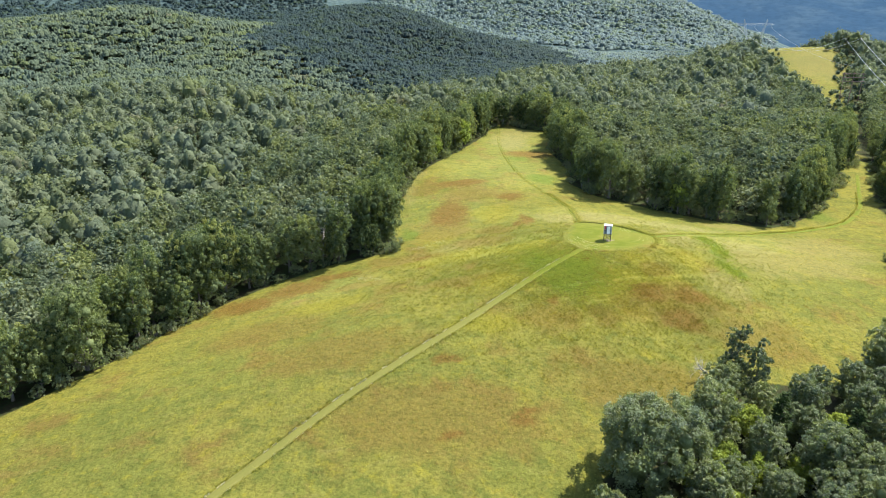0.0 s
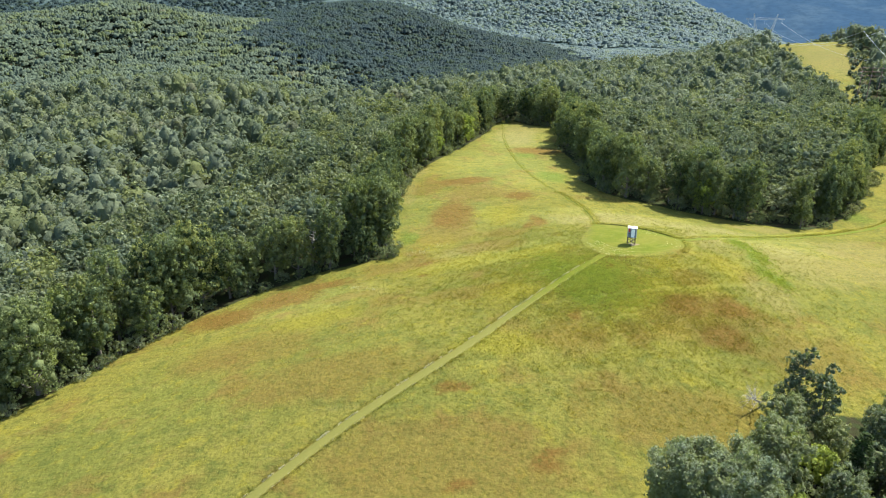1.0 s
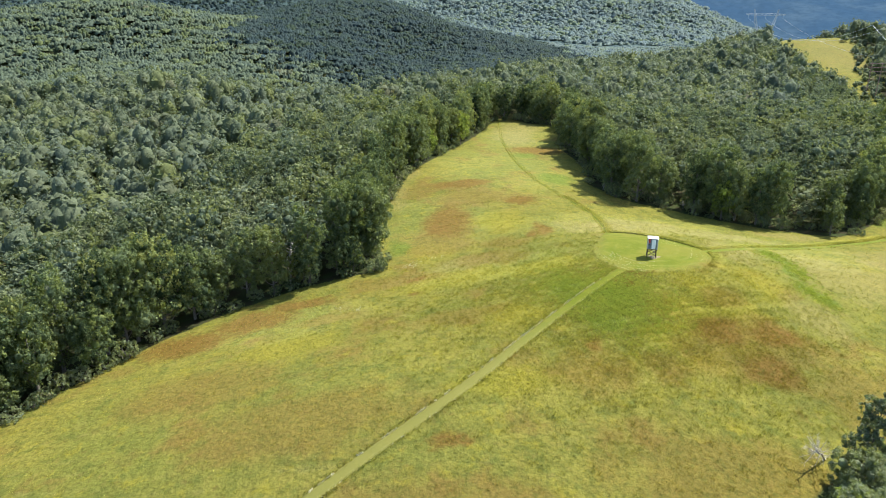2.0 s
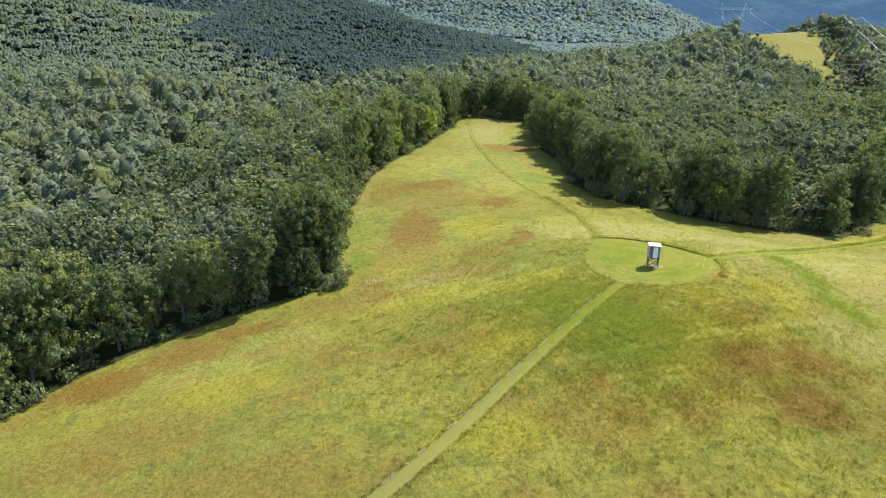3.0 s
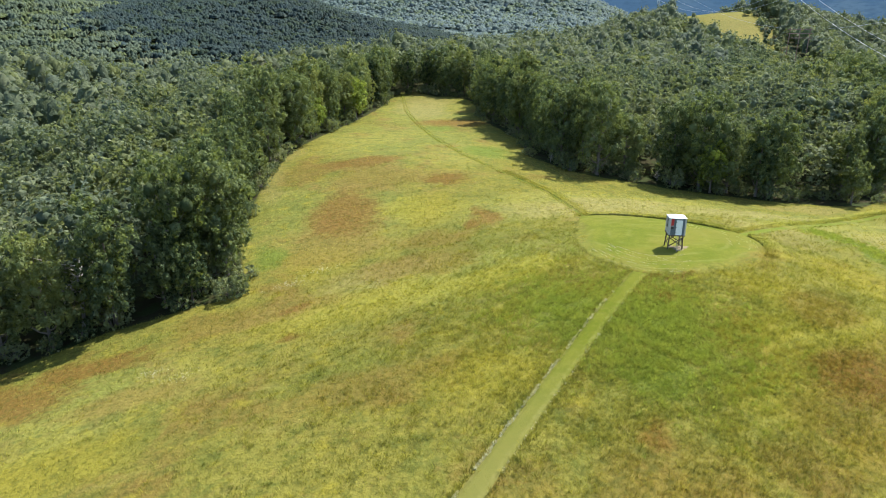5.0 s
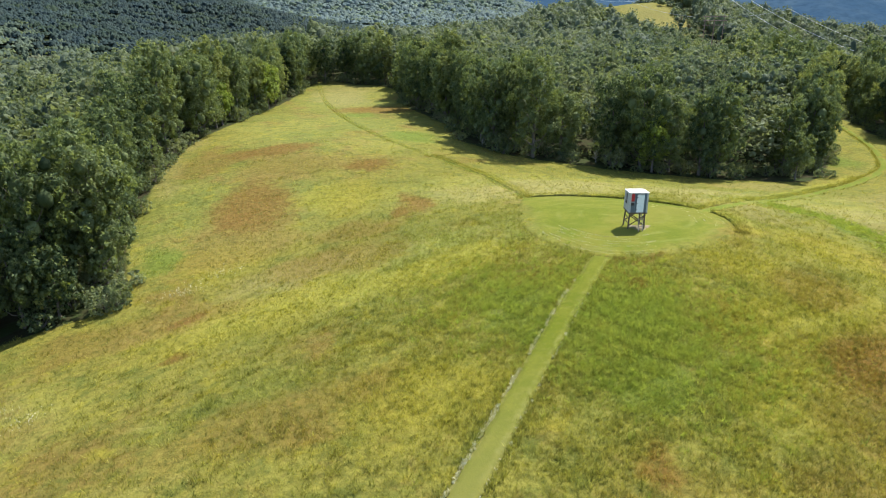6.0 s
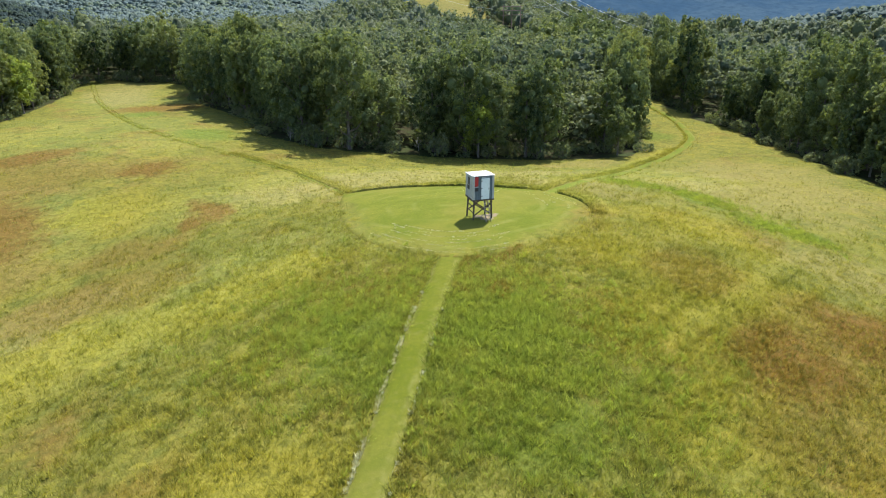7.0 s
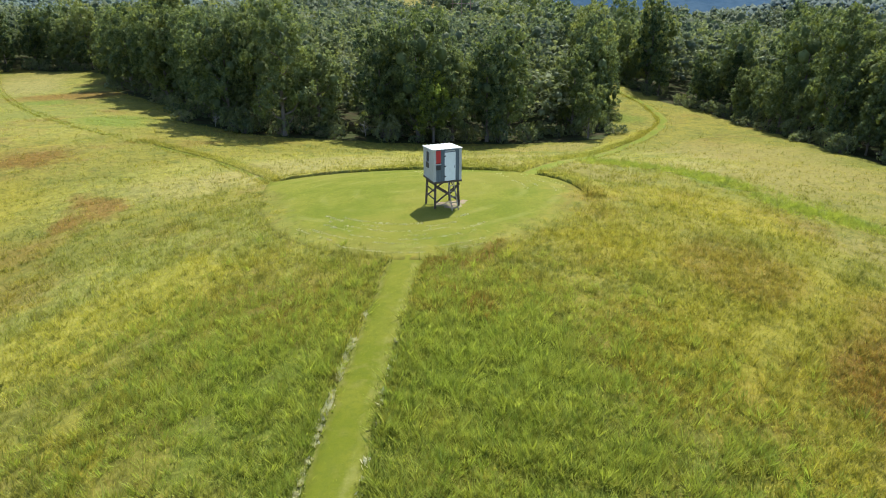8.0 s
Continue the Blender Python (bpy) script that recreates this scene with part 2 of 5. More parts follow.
def meadow_color(k):
    """Colour of the unmown meadow by place."""
    raw = k.object_coords()
    wob = k.add("ShaderNodeTexNoise", Scale=0.30, Detail=6.0, Roughness=0.72)
    k.link(raw, wob.inputs["Vector"])
    shift = k.tree.nodes.new("ShaderNodeVectorMath")
    shift.operation = "MULTIPLY_ADD"
    k.link(wob.outputs["Color"], shift.inputs[0])
    shift.inputs[1].default_value = (7, 7, 0)
    k.link(raw, shift.inputs[2])
    back = k.tree.nodes.new("ShaderNodeVectorMath")
    back.operation = "SUBTRACT"
    k.link(shift.outputs[0], back.inputs[0])
    back.inputs[1].default_value = (3.5, 3.5, 0)
    coords = back.outputs[0]
    broad, mid, fine = k.noise(raw, 0.035, 5, 0.62), k.noise(raw, 0.20, 6, 0.70), k.noise(raw, 1.1, 6, 0.7)
    m = k.add("ShaderNodeMapping")
    m.inputs["Rotation"].default_value = (0, 0, 0.55)
    m.inputs["Scale"].default_value = (0.25, 1.0, 1.0)
    k.link(raw, m.inputs["Vector"])
    streak = k.noise(m.outputs[0], 0.55, 6, 0.7)
    col = k.mix(k.span(broad, 0.40, 0.62), (0.205, 0.194, 0.036), (0.154, 0.166, 0.031))
    col = k.mix(k.span(k.noise(raw, 0.34, 6, 0.72), 0.48, 0.64, 0, 0.85), col, (0.102, 0.124, 0.024))
    col = k.mix(k.span(k.noise(coords, 0.10, 4), 0.52, 0.72, 0, 0.85), col, (0.175, 0.120, 0.030))
    col = k.mix(k.span(k.noise(shifted(k, raw, 31), 0.42, 5, 0.68), 0.52, 0.68, 0, 0.75), col, (0.238, 0.215, 0.026))
    col = k.mix(k.span(k.noise(shifted(k, raw, 57), 0.75, 5, 0.7), 0.54, 0.72, 0, 0.5), col, (0.175, 0.120, 0.036))
    col = k.mix(k.span(streak, 0.52, 0.72, 0.0, 0.6), col, (0.104, 0.112, 0.022))
    col = k.mix(k.span(streak, 0.44, 0.30, 0.0, 0.5), col, (0.235, 0.220, 0.060))
    col = k.mix(patch(k, "gold", fine, 0, 0.55), col, (0.245, 0.222, 0.024))
    col = k.mix(patch(k, "straw", mid, 0, 0.6), col, (0.235, 0.205, 0.066))
    col = k.mix(patch(k, "ochre", mid, 0, 0.6), col, (0.172, 0.118, 0.028))
    col = k.mix(patch(k, "lush", fine, 0, 0.9), col, (0.112, 0.156, 0.022))
    col = k.mix(patch(k, "russet", fine, 0, 0.85), col, (0.146, 0.078, 0.018))
    # shading of tufts imitated in colour: dark gaps and light tops by noise
    clump = k.noise(raw, 2.0, 5, 0.65)
    col = k.mix(k.span(clump, 0.50, 0.66, 0.0, 0.55), col, (0.066, 0.074, 0.014))
    col = k.mix(k.span(clump, 0.47, 0.33, 0.0, 0.35), col, (0.250, 0.238, 0.050))
    # picture brightness painted in: middle of the view lifted, foreground lowered
    col = k.mix(patch(k, "brighter", mid, 0, 0.85), col, k.mix(1.0, col, (1.20, 1.25, 1.45), "MULTIPLY"))
    col = k.mix(patch(k, "dimmed", mid, 0, 0.8), col, k.mix(1.0, col, (0.84, 0.86, 0.9), "MULTIPLY"))
    grain = k.noise(raw, 5.5, 6, 0.75)
    col = k.mix(k.span(grain, 0.46, 0.72, 0.0, 0.35), col, (0.060, 0.070, 0.013))
    return k.mix(k.span(fine, 0.48, 0.68, 0.0, 0.62), col, (0.076, 0.086, 0.016)), fine, raw


def ground_material():
    k = Nodes("meadow_and_forest_floor")
    col, fine, raw = meadow_color(k)
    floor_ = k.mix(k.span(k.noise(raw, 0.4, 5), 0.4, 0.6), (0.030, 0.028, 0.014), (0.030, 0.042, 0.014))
    # closed forest canopy on distant hills; haze and shaded gaps painted into the colour
    cells = k.add("ShaderNodeTexVoronoi", Scale=0.11, Randomness=1.0)
    k.link(raw, cells.inputs["Vector"])
    tone = k.add("ShaderNodeSeparateColor")
    k.link(cells.outputs["Color"], tone.inputs[0])
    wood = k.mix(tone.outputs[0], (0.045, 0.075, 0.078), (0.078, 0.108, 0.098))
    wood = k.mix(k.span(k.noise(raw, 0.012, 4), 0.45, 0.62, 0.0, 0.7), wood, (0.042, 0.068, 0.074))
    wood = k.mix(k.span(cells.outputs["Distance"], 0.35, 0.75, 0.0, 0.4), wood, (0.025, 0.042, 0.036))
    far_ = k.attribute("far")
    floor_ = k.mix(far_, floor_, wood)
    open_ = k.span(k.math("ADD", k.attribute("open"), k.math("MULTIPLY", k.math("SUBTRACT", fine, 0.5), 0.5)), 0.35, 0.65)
    crowns = k.math("MULTIPLY", k.math("SUBTRACT", 1.0, cells.outputs["Distance"]), k.math("MULTIPLY", far_, 9.0))
    k.bump(k.math("ADD", k.math("ADD", k.noise(raw, 1.6, 5, 0.65), k.noise(raw, 0.6, 4)), crowns), 0.8, 0.25)
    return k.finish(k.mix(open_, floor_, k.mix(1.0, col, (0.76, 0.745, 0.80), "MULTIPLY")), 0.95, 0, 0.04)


def tuft_material():
    k = Nodes("meadow_grass_blades")
    col, fine, raw = meadow_color(k)
    rnd = k.tree.nodes.new("ShaderNodeNewGeometry").outputs["Random Per Island"]
    col = k.mix(1.0, col, (1.72, 1.68, 1.60), "MULTIPLY")
    col = k.mix(k.span(rnd, 0.40, 0.05, 0.0, 0.4), col, (0.120, 0.130, 0.024))
    col = k.mix(k.span(rnd, 0.75, 1.0, 0.0, 0.35), col, (0.42, 0.42, 0.17))
    # more tuft shading put into the blade colour
    tuft = k.noise(raw, 3.0, 4, 0.6)
    col = k.mix(k.span(tuft, 0.50, 0.60, 0.0, 0.75), col, (0.090, 0.100, 0.020))
    col = k.mix(k.span(tuft, 0.48, 0.38, 0.0, 0.5), col, (0.47, 0.45, 0.12))
    return k.leafy(col, 0.5, 0.65, 0.10, (1, 1, 0.7))


def mown_material(name, a, b, stripe):
    k = Nodes(name)
    raw = k.object_coords()
    col = k.mix(k.span(k.noise(raw, 0.35, 6, 0.7), 0.38, 0.64), a, b)
    col = k.mix(k.span(k.noise(raw, 4.0, 6, 0.75), 0.40, 0.68, 0.0, 0.6), col, (0.064, 0.084, 0.011))
    if not stripe:
        sep = k.tree.nodes.new("ShaderNodeSeparateXYZ")
        k.link(raw, sep.inputs[0])
        col = k.mix(k.span(sep.outputs["Y"], 134, 112, 0.0, 0.6), col, (0.150, 0.138, 0.046))
        col = k.mix(k.span(k.noise(raw, 1.3, 5, 0.7), 0.50, 0.68, 0.0, 0.5), col, (0.125, 0.122, 0.030))
        col = k.mix(k.span(k.math("ADD", k.attribute("worn"), k.math("SUBTRACT", k.noise(raw, 1.8, 5, 0.7), 0.5)), 0.25, 0.85, 0.0, 0.6), col, (0.200, 0.190, 0.070))
    if stripe:
        meadow = meadow_color(k)[0]
        col = k.mix(k.span(k.math("ADD", k.attribute("rim"), k.math("MULTIPLY", k.math("SUBTRACT", k.noise(raw, 0.9, 6, 0.7), 0.5), 1.6)), 0.45, 0.95), col, k.mix(1.0, meadow, (0.76, 0.745, 0.80), "MULTIPLY"))
        w = k.add("ShaderNodeTexWave", Scale=0.13, Distortion=2.5, Detail=3.0)
        w.wave_type, w.rings_direction = "RINGS", "SPHERICAL"
        m = k.add("ShaderNodeMapping")
        m.inputs["Location"].default_value = (-LAWN_X, -LAWN_Y, 0)
        k.link(raw, m.inputs["Vector"])
        k.link(m.outputs[0], w.inputs["Vector"])
        streak = k.math("MULTIPLY", k.span(w.outputs["Fac"], 0.75, 1.0), k.span(k.noise(raw, 0.25, 3), 0.42, 0.62))
        col = k.mix(k.math("MULTIPLY", streak, 0.16), col, (0.25, 0.24, 0.09))
        col = k.mix(k.span(k.noise(raw, 0.12, 3), 0.45, 0.65, 0.0, 0.5), col, (0.136, 0.128, 0.026))
    k.bump(k.noise(raw, 9.0, 5, 0.7), 0.4, 0.05)
    return k.finish(col, 0.95, 0, 0.03)


def foliage(name, dark, light, dry, share=0.42, gloss=0.05, speck=2.2, rough=0.6):
    """Leaves that vary leaf by leaf, clump by clump and tree by tree."""
    k = Nodes(name)
    rnd = k.tree.nodes.new("ShaderNodeNewGeometry").outputs["Random Per Island"]
    tree_rnd = k.tree.nodes.new("ShaderNodeObjectInfo").outputs["Random"]
    tint = k.math("FRACT", k.math("ADD", k.attribute("tint"), tree_rnd), 0)
    other = k.math("FRACT", k.math("MULTIPLY", tint, 7.31), 0)
    third = k.math("FRACT", k.math("MULTIPLY", tint, 13.7), 0)
    col = k.mix(k.span(tint, 0.05, 0.85), dark, light)
    col = k.mix(k.span(other, 0.45, 1.0, 0.0, 0.7), col, (light[0] * 0.80, light[1] * 0.88, light[2] * 1.10))
    col = k.mix(k.span(third, 0.55, 1.0, 0.0, 0.7), col, (light[0] * 1.10, light[1] * 1.08, light[2] * 0.55))
    col = k.mix(k.span(tint, 0.88, 0.96, 0, 0.8), col, dry)
    # leaf-to-leaf tone, widened to stand in for highlights of sky
    col = k.mix(k.span(rnd, 0.45, 1.0, 0.0, 0.5), col, tuple(min(1, c * 1.65) for c in light))
    # mottling that also imitates shade between leaf clumps
    spray = k.noise(k.object_coords(), speck, 5, 0.7)
    col = k.mix(k.span(spray, 0.48, 0.70, 0.0, 0.40), col, tuple(c * 0.6 for c in dark))
    k.bump(k.math("ADD", k.noise(k.object_coords(), speck * 0.7, 6, 0.7), k.math("MULTIPLY", spray, 0.5)), 0.8, 0.5)
    return k.leafy(col, share, rough, gloss)


def bark(name, a, b):
    k = Nodes(name)
    raw = k.object_coords()
    m = k.add("ShaderNodeMapping")
    m.inputs["Scale"].default_value = (1, 1, 0.25)
    k.link(raw, m.inputs["Vector"])
    n = k.noise(m.outputs[0], 9, 7, 0.75)
    k.bump(n, 0.8, 0.05)
    return k.finish(k.mix(k.span(n, 0.35, 0.65), a, b), 0.9, 0, 0.2)


def painted(name, color, stain, rough=0.45, metal=0.0, scale=3.0):
    k = Nodes(name)
    raw = k.object_coords()
    n = k.noise(raw, scale, 6, 0.7)
    k.bump(k.noise(raw, 30, 4), 0.15, 0.004)
    return k.finish(k.mix(k.span(n, 0.45, 0.75, 0, 0.6), color, stain), rough, metal, 0.4)


GROUND = ground_material()
TUFT = tuft_material()
LAWN = mown_material("mown_lawn_grass", (0.090, 0.110, 0.013), (0.124, 0.132, 0.020), True)
TRACK = mown_material("narrow_path_grass", (0.094, 0.124, 0.015), (0.126, 0.144, 0.022), False)
MOWN = mown_material("mown_path_grass", (0.080, 0.098, 0.009), (0.110, 0.118, 0.015), False)


def short_material():
    k = Nodes("mown_grass_blades")
    raw = k.object_coords()
    rnd = k.tree.nodes.new("ShaderNodeNewGeometry").outputs["Random Per Island"]
    col = k.mix(k.span(k.noise(raw, 0.35, 5), 0.38, 0.64), (0.166, 0.192, 0.025), (0.222, 0.225, 0.043))
    return k.leafy(k.mix(k.span(rnd, 0, 1, 0, 0.4), col, (0.28, 0.28, 0.07)), 0.5, 0.7, 0.1, (1, 1, 0.6))


SHORT = short_material()
LEAF = foliage("oak_leaves", (0.046, 0.075, 0.037), (0.174, 0.212, 0.092), (0.25, 0.27, 0.08))
# blue is raised in both woodland leaf colours to imitate distance haze
LEAF_WOODS = foliage("woodland_leaves", (0.064, 0.096, 0.060), (0.182, 0.210, 0.120), (0.22, 0.195, 0.105))
LEAF_BACK = foliage("slope_woodland_leaves", (0.062, 0.090, 0.060), (0.126, 0.150, 0.090), (0.164, 0.156, 0.094), 0.40, 0.03, 1.6)
LEAF_NEEDLE = foliage("pine_needles", (0.024, 0.042, 0.018), (0.048, 0.072, 0.026), (0.06, 0.08, 0.03), 0.15)
# far woods under a cloud: its shadow is put into this darker leaf colour
LEAF_CLOUD_SHADED = foliage("cloud_shaded_hill_leaves", (0.023, 0.039, 0.038), (0.034, 0.052, 0.048), (0.040, 0.055, 0.048), 0.2, 0.02, 0.5)
# mountainside and valley leaves: distance haze is put into the colour as blue
LEAF_HAZED_FAR = foliage("hazed_mountainside_leaves", (0.095, 0.132, 0.126), (0.126, 0.166, 0.150), (0.142, 0.170, 0.138), 0.3, 0.02, 0.3)
LEAF_SLOPE = foliage("far_slope_leaves", (0.068, 0.094, 0.064), (0.096, 0.122, 0.080), (0.118, 0.118, 0.076), 0.3, 0.02, 0.5)
LEAF_HAZED_VALLEY = foliage("hazed_valley_leaves", (0.040, 0.070, 0.072), (0.075, 0.104, 0.092), (0.09, 0.11, 0.09), 0.2, 0.02, 0.4)
LEAF_SHRUB = foliage("shrub_leaves", (0.080, 0.115, 0.058), (0.210, 0.240, 0.125), (0.29, 0.28, 0.17))
LEAF_LIME = foliage("lime_green_leaves", (0.17, 0.23, 0.05), (0.28, 0.34, 0.08), (0.31, 0.36, 0.08))
LEAF_THICKET = foliage("thicket_leaves", (0.066, 0.104, 0.050), (0.190, 0.232, 0.112), (0.24, 0.27, 0.08), 0.42, 0.60, 5.0, 0.40)
BARK = bark("grey_bark", (0.10, 0.085, 0.07), (0.20, 0.18, 0.15))
BARK_DEAD = bark("bleached_deadwood", (0.30, 0.28, 0.25), (0.46, 0.44, 0.40))


# ---- mesh helpers ----
def link_mesh(name, verts, faces, material, tint=None, smooth_faces=False):
    """A mesh object from arrays; all faces have the same number of corners."""
    verts, faces = np.asarray(verts, np.float32), np.asarray(faces, np.int32)
    me = bpy.data.meshes.new(name)
    me.vertices.add(len(verts))
    me.vertices.foreach_set("co", verts.ravel())
    n = faces.shape[1]
    me.loops.add(faces.size)
    me.loops.foreach_set("vertex_index", faces.ravel())
    me.polygons.add(len(faces))
    me.polygons.foreach_set("loop_start", np.arange(0, faces.size, n, dtype=np.int32))
    if tint is not None:
        at = me.attributes.new("tint", "FLOAT", "FACE")
        at.data.foreach_set("value", np.asarray(tint, np.float32))
    if smooth_faces:
        me.polygons.foreach_set("use_smooth", np.ones(len(faces), bool))
    me.update(calc_edges=True)
    me.materials.append(material)
    return new(name, me)


def part(name, bm, material, parent, label=""):
    """One bmesh as one mesh object under a thing."""
    me = bpy.data.meshes.new(name)
    bm.normal_update()
    bm.to_mesh(me)
    bm.free()
    me.materials.append(material)
    ob = new(name, me)
    ob.parent = parent
    return tagged(ob, label=label)


def box(bm, x0, x1, y0, y1, z0, z1, bevel=0.0):
    made = bmesh.ops.create_cube(bm, size=1.0, matrix=Matrix.LocRotScale(((x0 + x1) / 2, (y0 + y1) / 2, (z0 + z1) / 2), None, (x1 - x0, y1 - y0, z1 - z0)))
    if bevel:
        edges = list({e for v in made["verts"] for e in v.link_edges})
        bmesh.ops.bevel(bm, geom=edges, offset=bevel, segments=2, affect="EDGES")


def beam(bm, a, b, w, d, bevel=0.006):
    """A squared timber from a to b."""
    a, b = Vector(a), Vector(b)
    m = Matrix.Translation((a + b) / 2) @ (b - a).to_track_quat("Z", "Y").to_matrix().to_4x4() @ Matrix.Diagonal((w, d, (b - a).length, 1))
    made = bmesh.ops.create_cube(bm, size=1.0, matrix=m)
    if bevel:
        edges = list({e for v in made["verts"] for e in v.link_edges})
        bmesh.ops.bevel(bm, geom=edges, offset=bevel, segments=1, affect="EDGES")


def tube(points, radii, sides=7):
    """Vertices and faces of a tapered tube through points."""
    vs, fs = [], []
    for i, (p, r) in enumerate(zip(points, radii)):
        d = Vector(points[min(i + 1, len(points) - 1)]) - Vector(points[max(i - 1, 0)])
        q = d.to_track_quat("Z", "Y")
        for j in range(sides):
            a = 2 * math.pi * j / sides
            vs.append(Vector(p) + q @ Vector((math.cos(a) * r, math.sin(a) * r, 0)))
    for i in range(len(points) - 1):
        for j in range(sides):
            k = (j + 1) % sides
            fs.append((i * sides + j, i * sides + k, (i + 1) * sides + k, (i + 1) * sides + j))
    return [tuple(v) for v in vs], fs


def join(chunks):
    vs, fs, n = [], [], 0
    for v, f in chunks:
        vs += v
        fs += [tuple(i + n for i in q) for q in f]
        n += len(v)
    return vs, fs


def cards(centres, normals, size, rng, long=1.0):
    """Small pointed leaf sprays at the centres, facing roughly along the normals."""
    n = len(centres)
    side = np.cross(normals, rng.normal(size=(n, 3)))
    side /= np.linalg.norm(side, axis=1, keepdims=True) + 1e-9
    up = np.cross(normals, side)
    up /= np.linalg.norm(up, axis=1, keepdims=True) + 1e-9
    s = (size * rng.uniform(0.6, 1.35, n))[:, None]
    fold = normals * s * rng.uniform(-0.25, 0.25, n)[:, None]
    v = np.stack([centres - side * s * 0.55 - up * s * 0.4 + fold, centres + side * s * 0.55 - up * s * 0.4, centres + up * s * 0.75 * long - fold], 1)
    return v.reshape(-1, 3), np.arange(3 * n).reshape(n, 3)


# ---- ground sheet ----
def axis(lo, hi, step, reach_lo, reach_hi):
    inner = list(np.arange(lo, hi + 0.01, step))
    for sign, start, reach in ((1, hi, reach_hi), (-1, lo, reach_lo)):
        p, s = start, step
        while abs(p - start) < abs(reach - start):
            s = min(s * 1.1, 70)
            p += sign * s
            inner = inner + [p] if sign > 0 else [p] + inner
    return np.array(inner)


def build_ground():
    xs, ys = axis(-62, 96, 1.1, -4200, 4300), axis(66, 226, 1.1, -3600, 4400)
    gx, gy = np.meshgrid(xs, ys)
    gz = land(gx, gy)
    wood = wood_distance(gx.ravel(), gy.ravel()).reshape(gx.shape)
    opening = 1 - smooth(-1.0, 2.0, wood)
    gz = gz + (0.10 * ripple(gx, gy, 2.3, 0.7) + 0.05 * ripple(gx, gy, 0.9, 2.1)) * smooth(0.5, 3, lawn_distance(gx, gy)) * smooth(1.0, 3.0, line_distance(PATH_SOUTH[::4], gx, gy)) * (wood < 60)
    verts = np.stack([gx, gy, gz], -1).reshape(-1, 3)
    r, c = np.meshgrid(np.arange(len(ys) - 1), np.arange(len(xs) - 1), indexing="ij")
    i = (r * len(xs) + c).ravel()
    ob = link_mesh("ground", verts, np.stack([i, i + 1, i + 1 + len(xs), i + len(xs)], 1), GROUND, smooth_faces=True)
    at = ob.data.attributes.new("open", "FLOAT", "POINT")
    at.data.foreach_set("value", opening.ravel().astype(np.float32))
    # share of the canopy colour with painted haze, growing with distance
    at = ob.data.attributes.new("far", "FLOAT", "POINT")
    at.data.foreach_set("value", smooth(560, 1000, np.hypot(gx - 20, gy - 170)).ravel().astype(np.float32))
    grow_patches(ob, gx.ravel(), gy.ravel(), "POINT")
    tagged(ob, "rolling hilltop meadow ground with wooded hills beyond", "ground", kind="structure")


def build_strip(name, line, half, material, label):
    """A mown strip that follows the ground along a line."""
    vs, fs, worn = [], [], []
    rng = random.Random(len(line))
    for i, (x, y) in enumerate(line):
        ax, ay = line[max(i - 1, 0)]
        bx, by = line[min(i + 1, len(line) - 1)]
        l = math.hypot(bx - ax, by - ay)
        nx, ny = -(by - ay) / l, (bx - ax) / l
        h0, h1 = half + rng.uniform(-0.08, 0.08), half + rng.uniform(-0.08, 0.08)
        worn += [0.5, 0.45, 0.4, 0.0, 0.0, 0.6, 0.5]
        for o, dz in ((-h0 - 0.06, -0.12), (-h0, 0.03), (-h0 * 0.5, 0.02), (0, 0.035), (h1 * 0.5, 0.02), (h1, 0.03), (h1 + 0.06, -0.12)):
            px, py = x + nx * o, y + ny * o
            vs.append((px, py, ground_z(px, py) + dz))
    for i in range(len(line) - 1):
        for j in range(6):
            fs.append((i * 7 + j, (i + 1) * 7 + j, (i + 1) * 7 + j + 1, i * 7 + j + 1))
    ob = link_mesh(name, vs, [f[::-1] for f in fs], material, smooth_faces=True)
    ob.data.attributes.new("worn", "FLOAT", "POINT").data.foreach_set("value", np.array(worn, np.float32))
    return tagged(ob, label, "path", kind="structure")


def build_lawn():
    vs, fs, rim, rings, spokes = [], [], [], 26, 120
    for i in range(rings + 1):
        for j in range(spokes):
            a = 2 * math.pi * j / spokes
            x, y = lawn_point(a, min(i / (rings - 1), 1.0) if i < rings else 1.006)
            vs.append((x, y, ground_z(x, y) + (-0.12 if i == rings else 0.03)))
            # the near side of the mowing runs out raggedly into the meadow
            rim.append(float(smooth(-5.5, 0.4, edge_distance(LAWN_LINE, x, y))) * max(float(smooth(157, 149, y)), float(smooth(37, 33, x))) if i else 0.0)
    for i in range(rings):
        for j in range(spokes):
            k = (j + 1) % spokes
            fs.append((i * spokes + j, (i + 1) * spokes + j, (i + 1) * spokes + k, i * spokes + k))
    ob = link_mesh("mown_lawn", vs, fs, LAWN, smooth_faces=True)
    ob.data.attributes.new("rim", "FLOAT", "POINT").data.foreach_set("value", np.array(rim, np.float32))
    grow_patches(ob, np.array(vs)[:, 0], np.array(vs)[:, 1], "POINT")
    tagged(ob, "mown oval of short bright green grass on the hilltop", "lawn", kind="structure")


build_ground()
build_strip("mown_path_south", PATH_SOUTH, 0.80, MOWN, "mown grass path running straight up the meadow")
build_strip("mown_path_west", PATH_WEST, 0.18, TRACK, "narrow mown grass path winding over the meadow")
build_strip("mown_path_east", PATH_EAST, 0.65, TRACK, "mown grass path leading between the woods")
build_lawn()


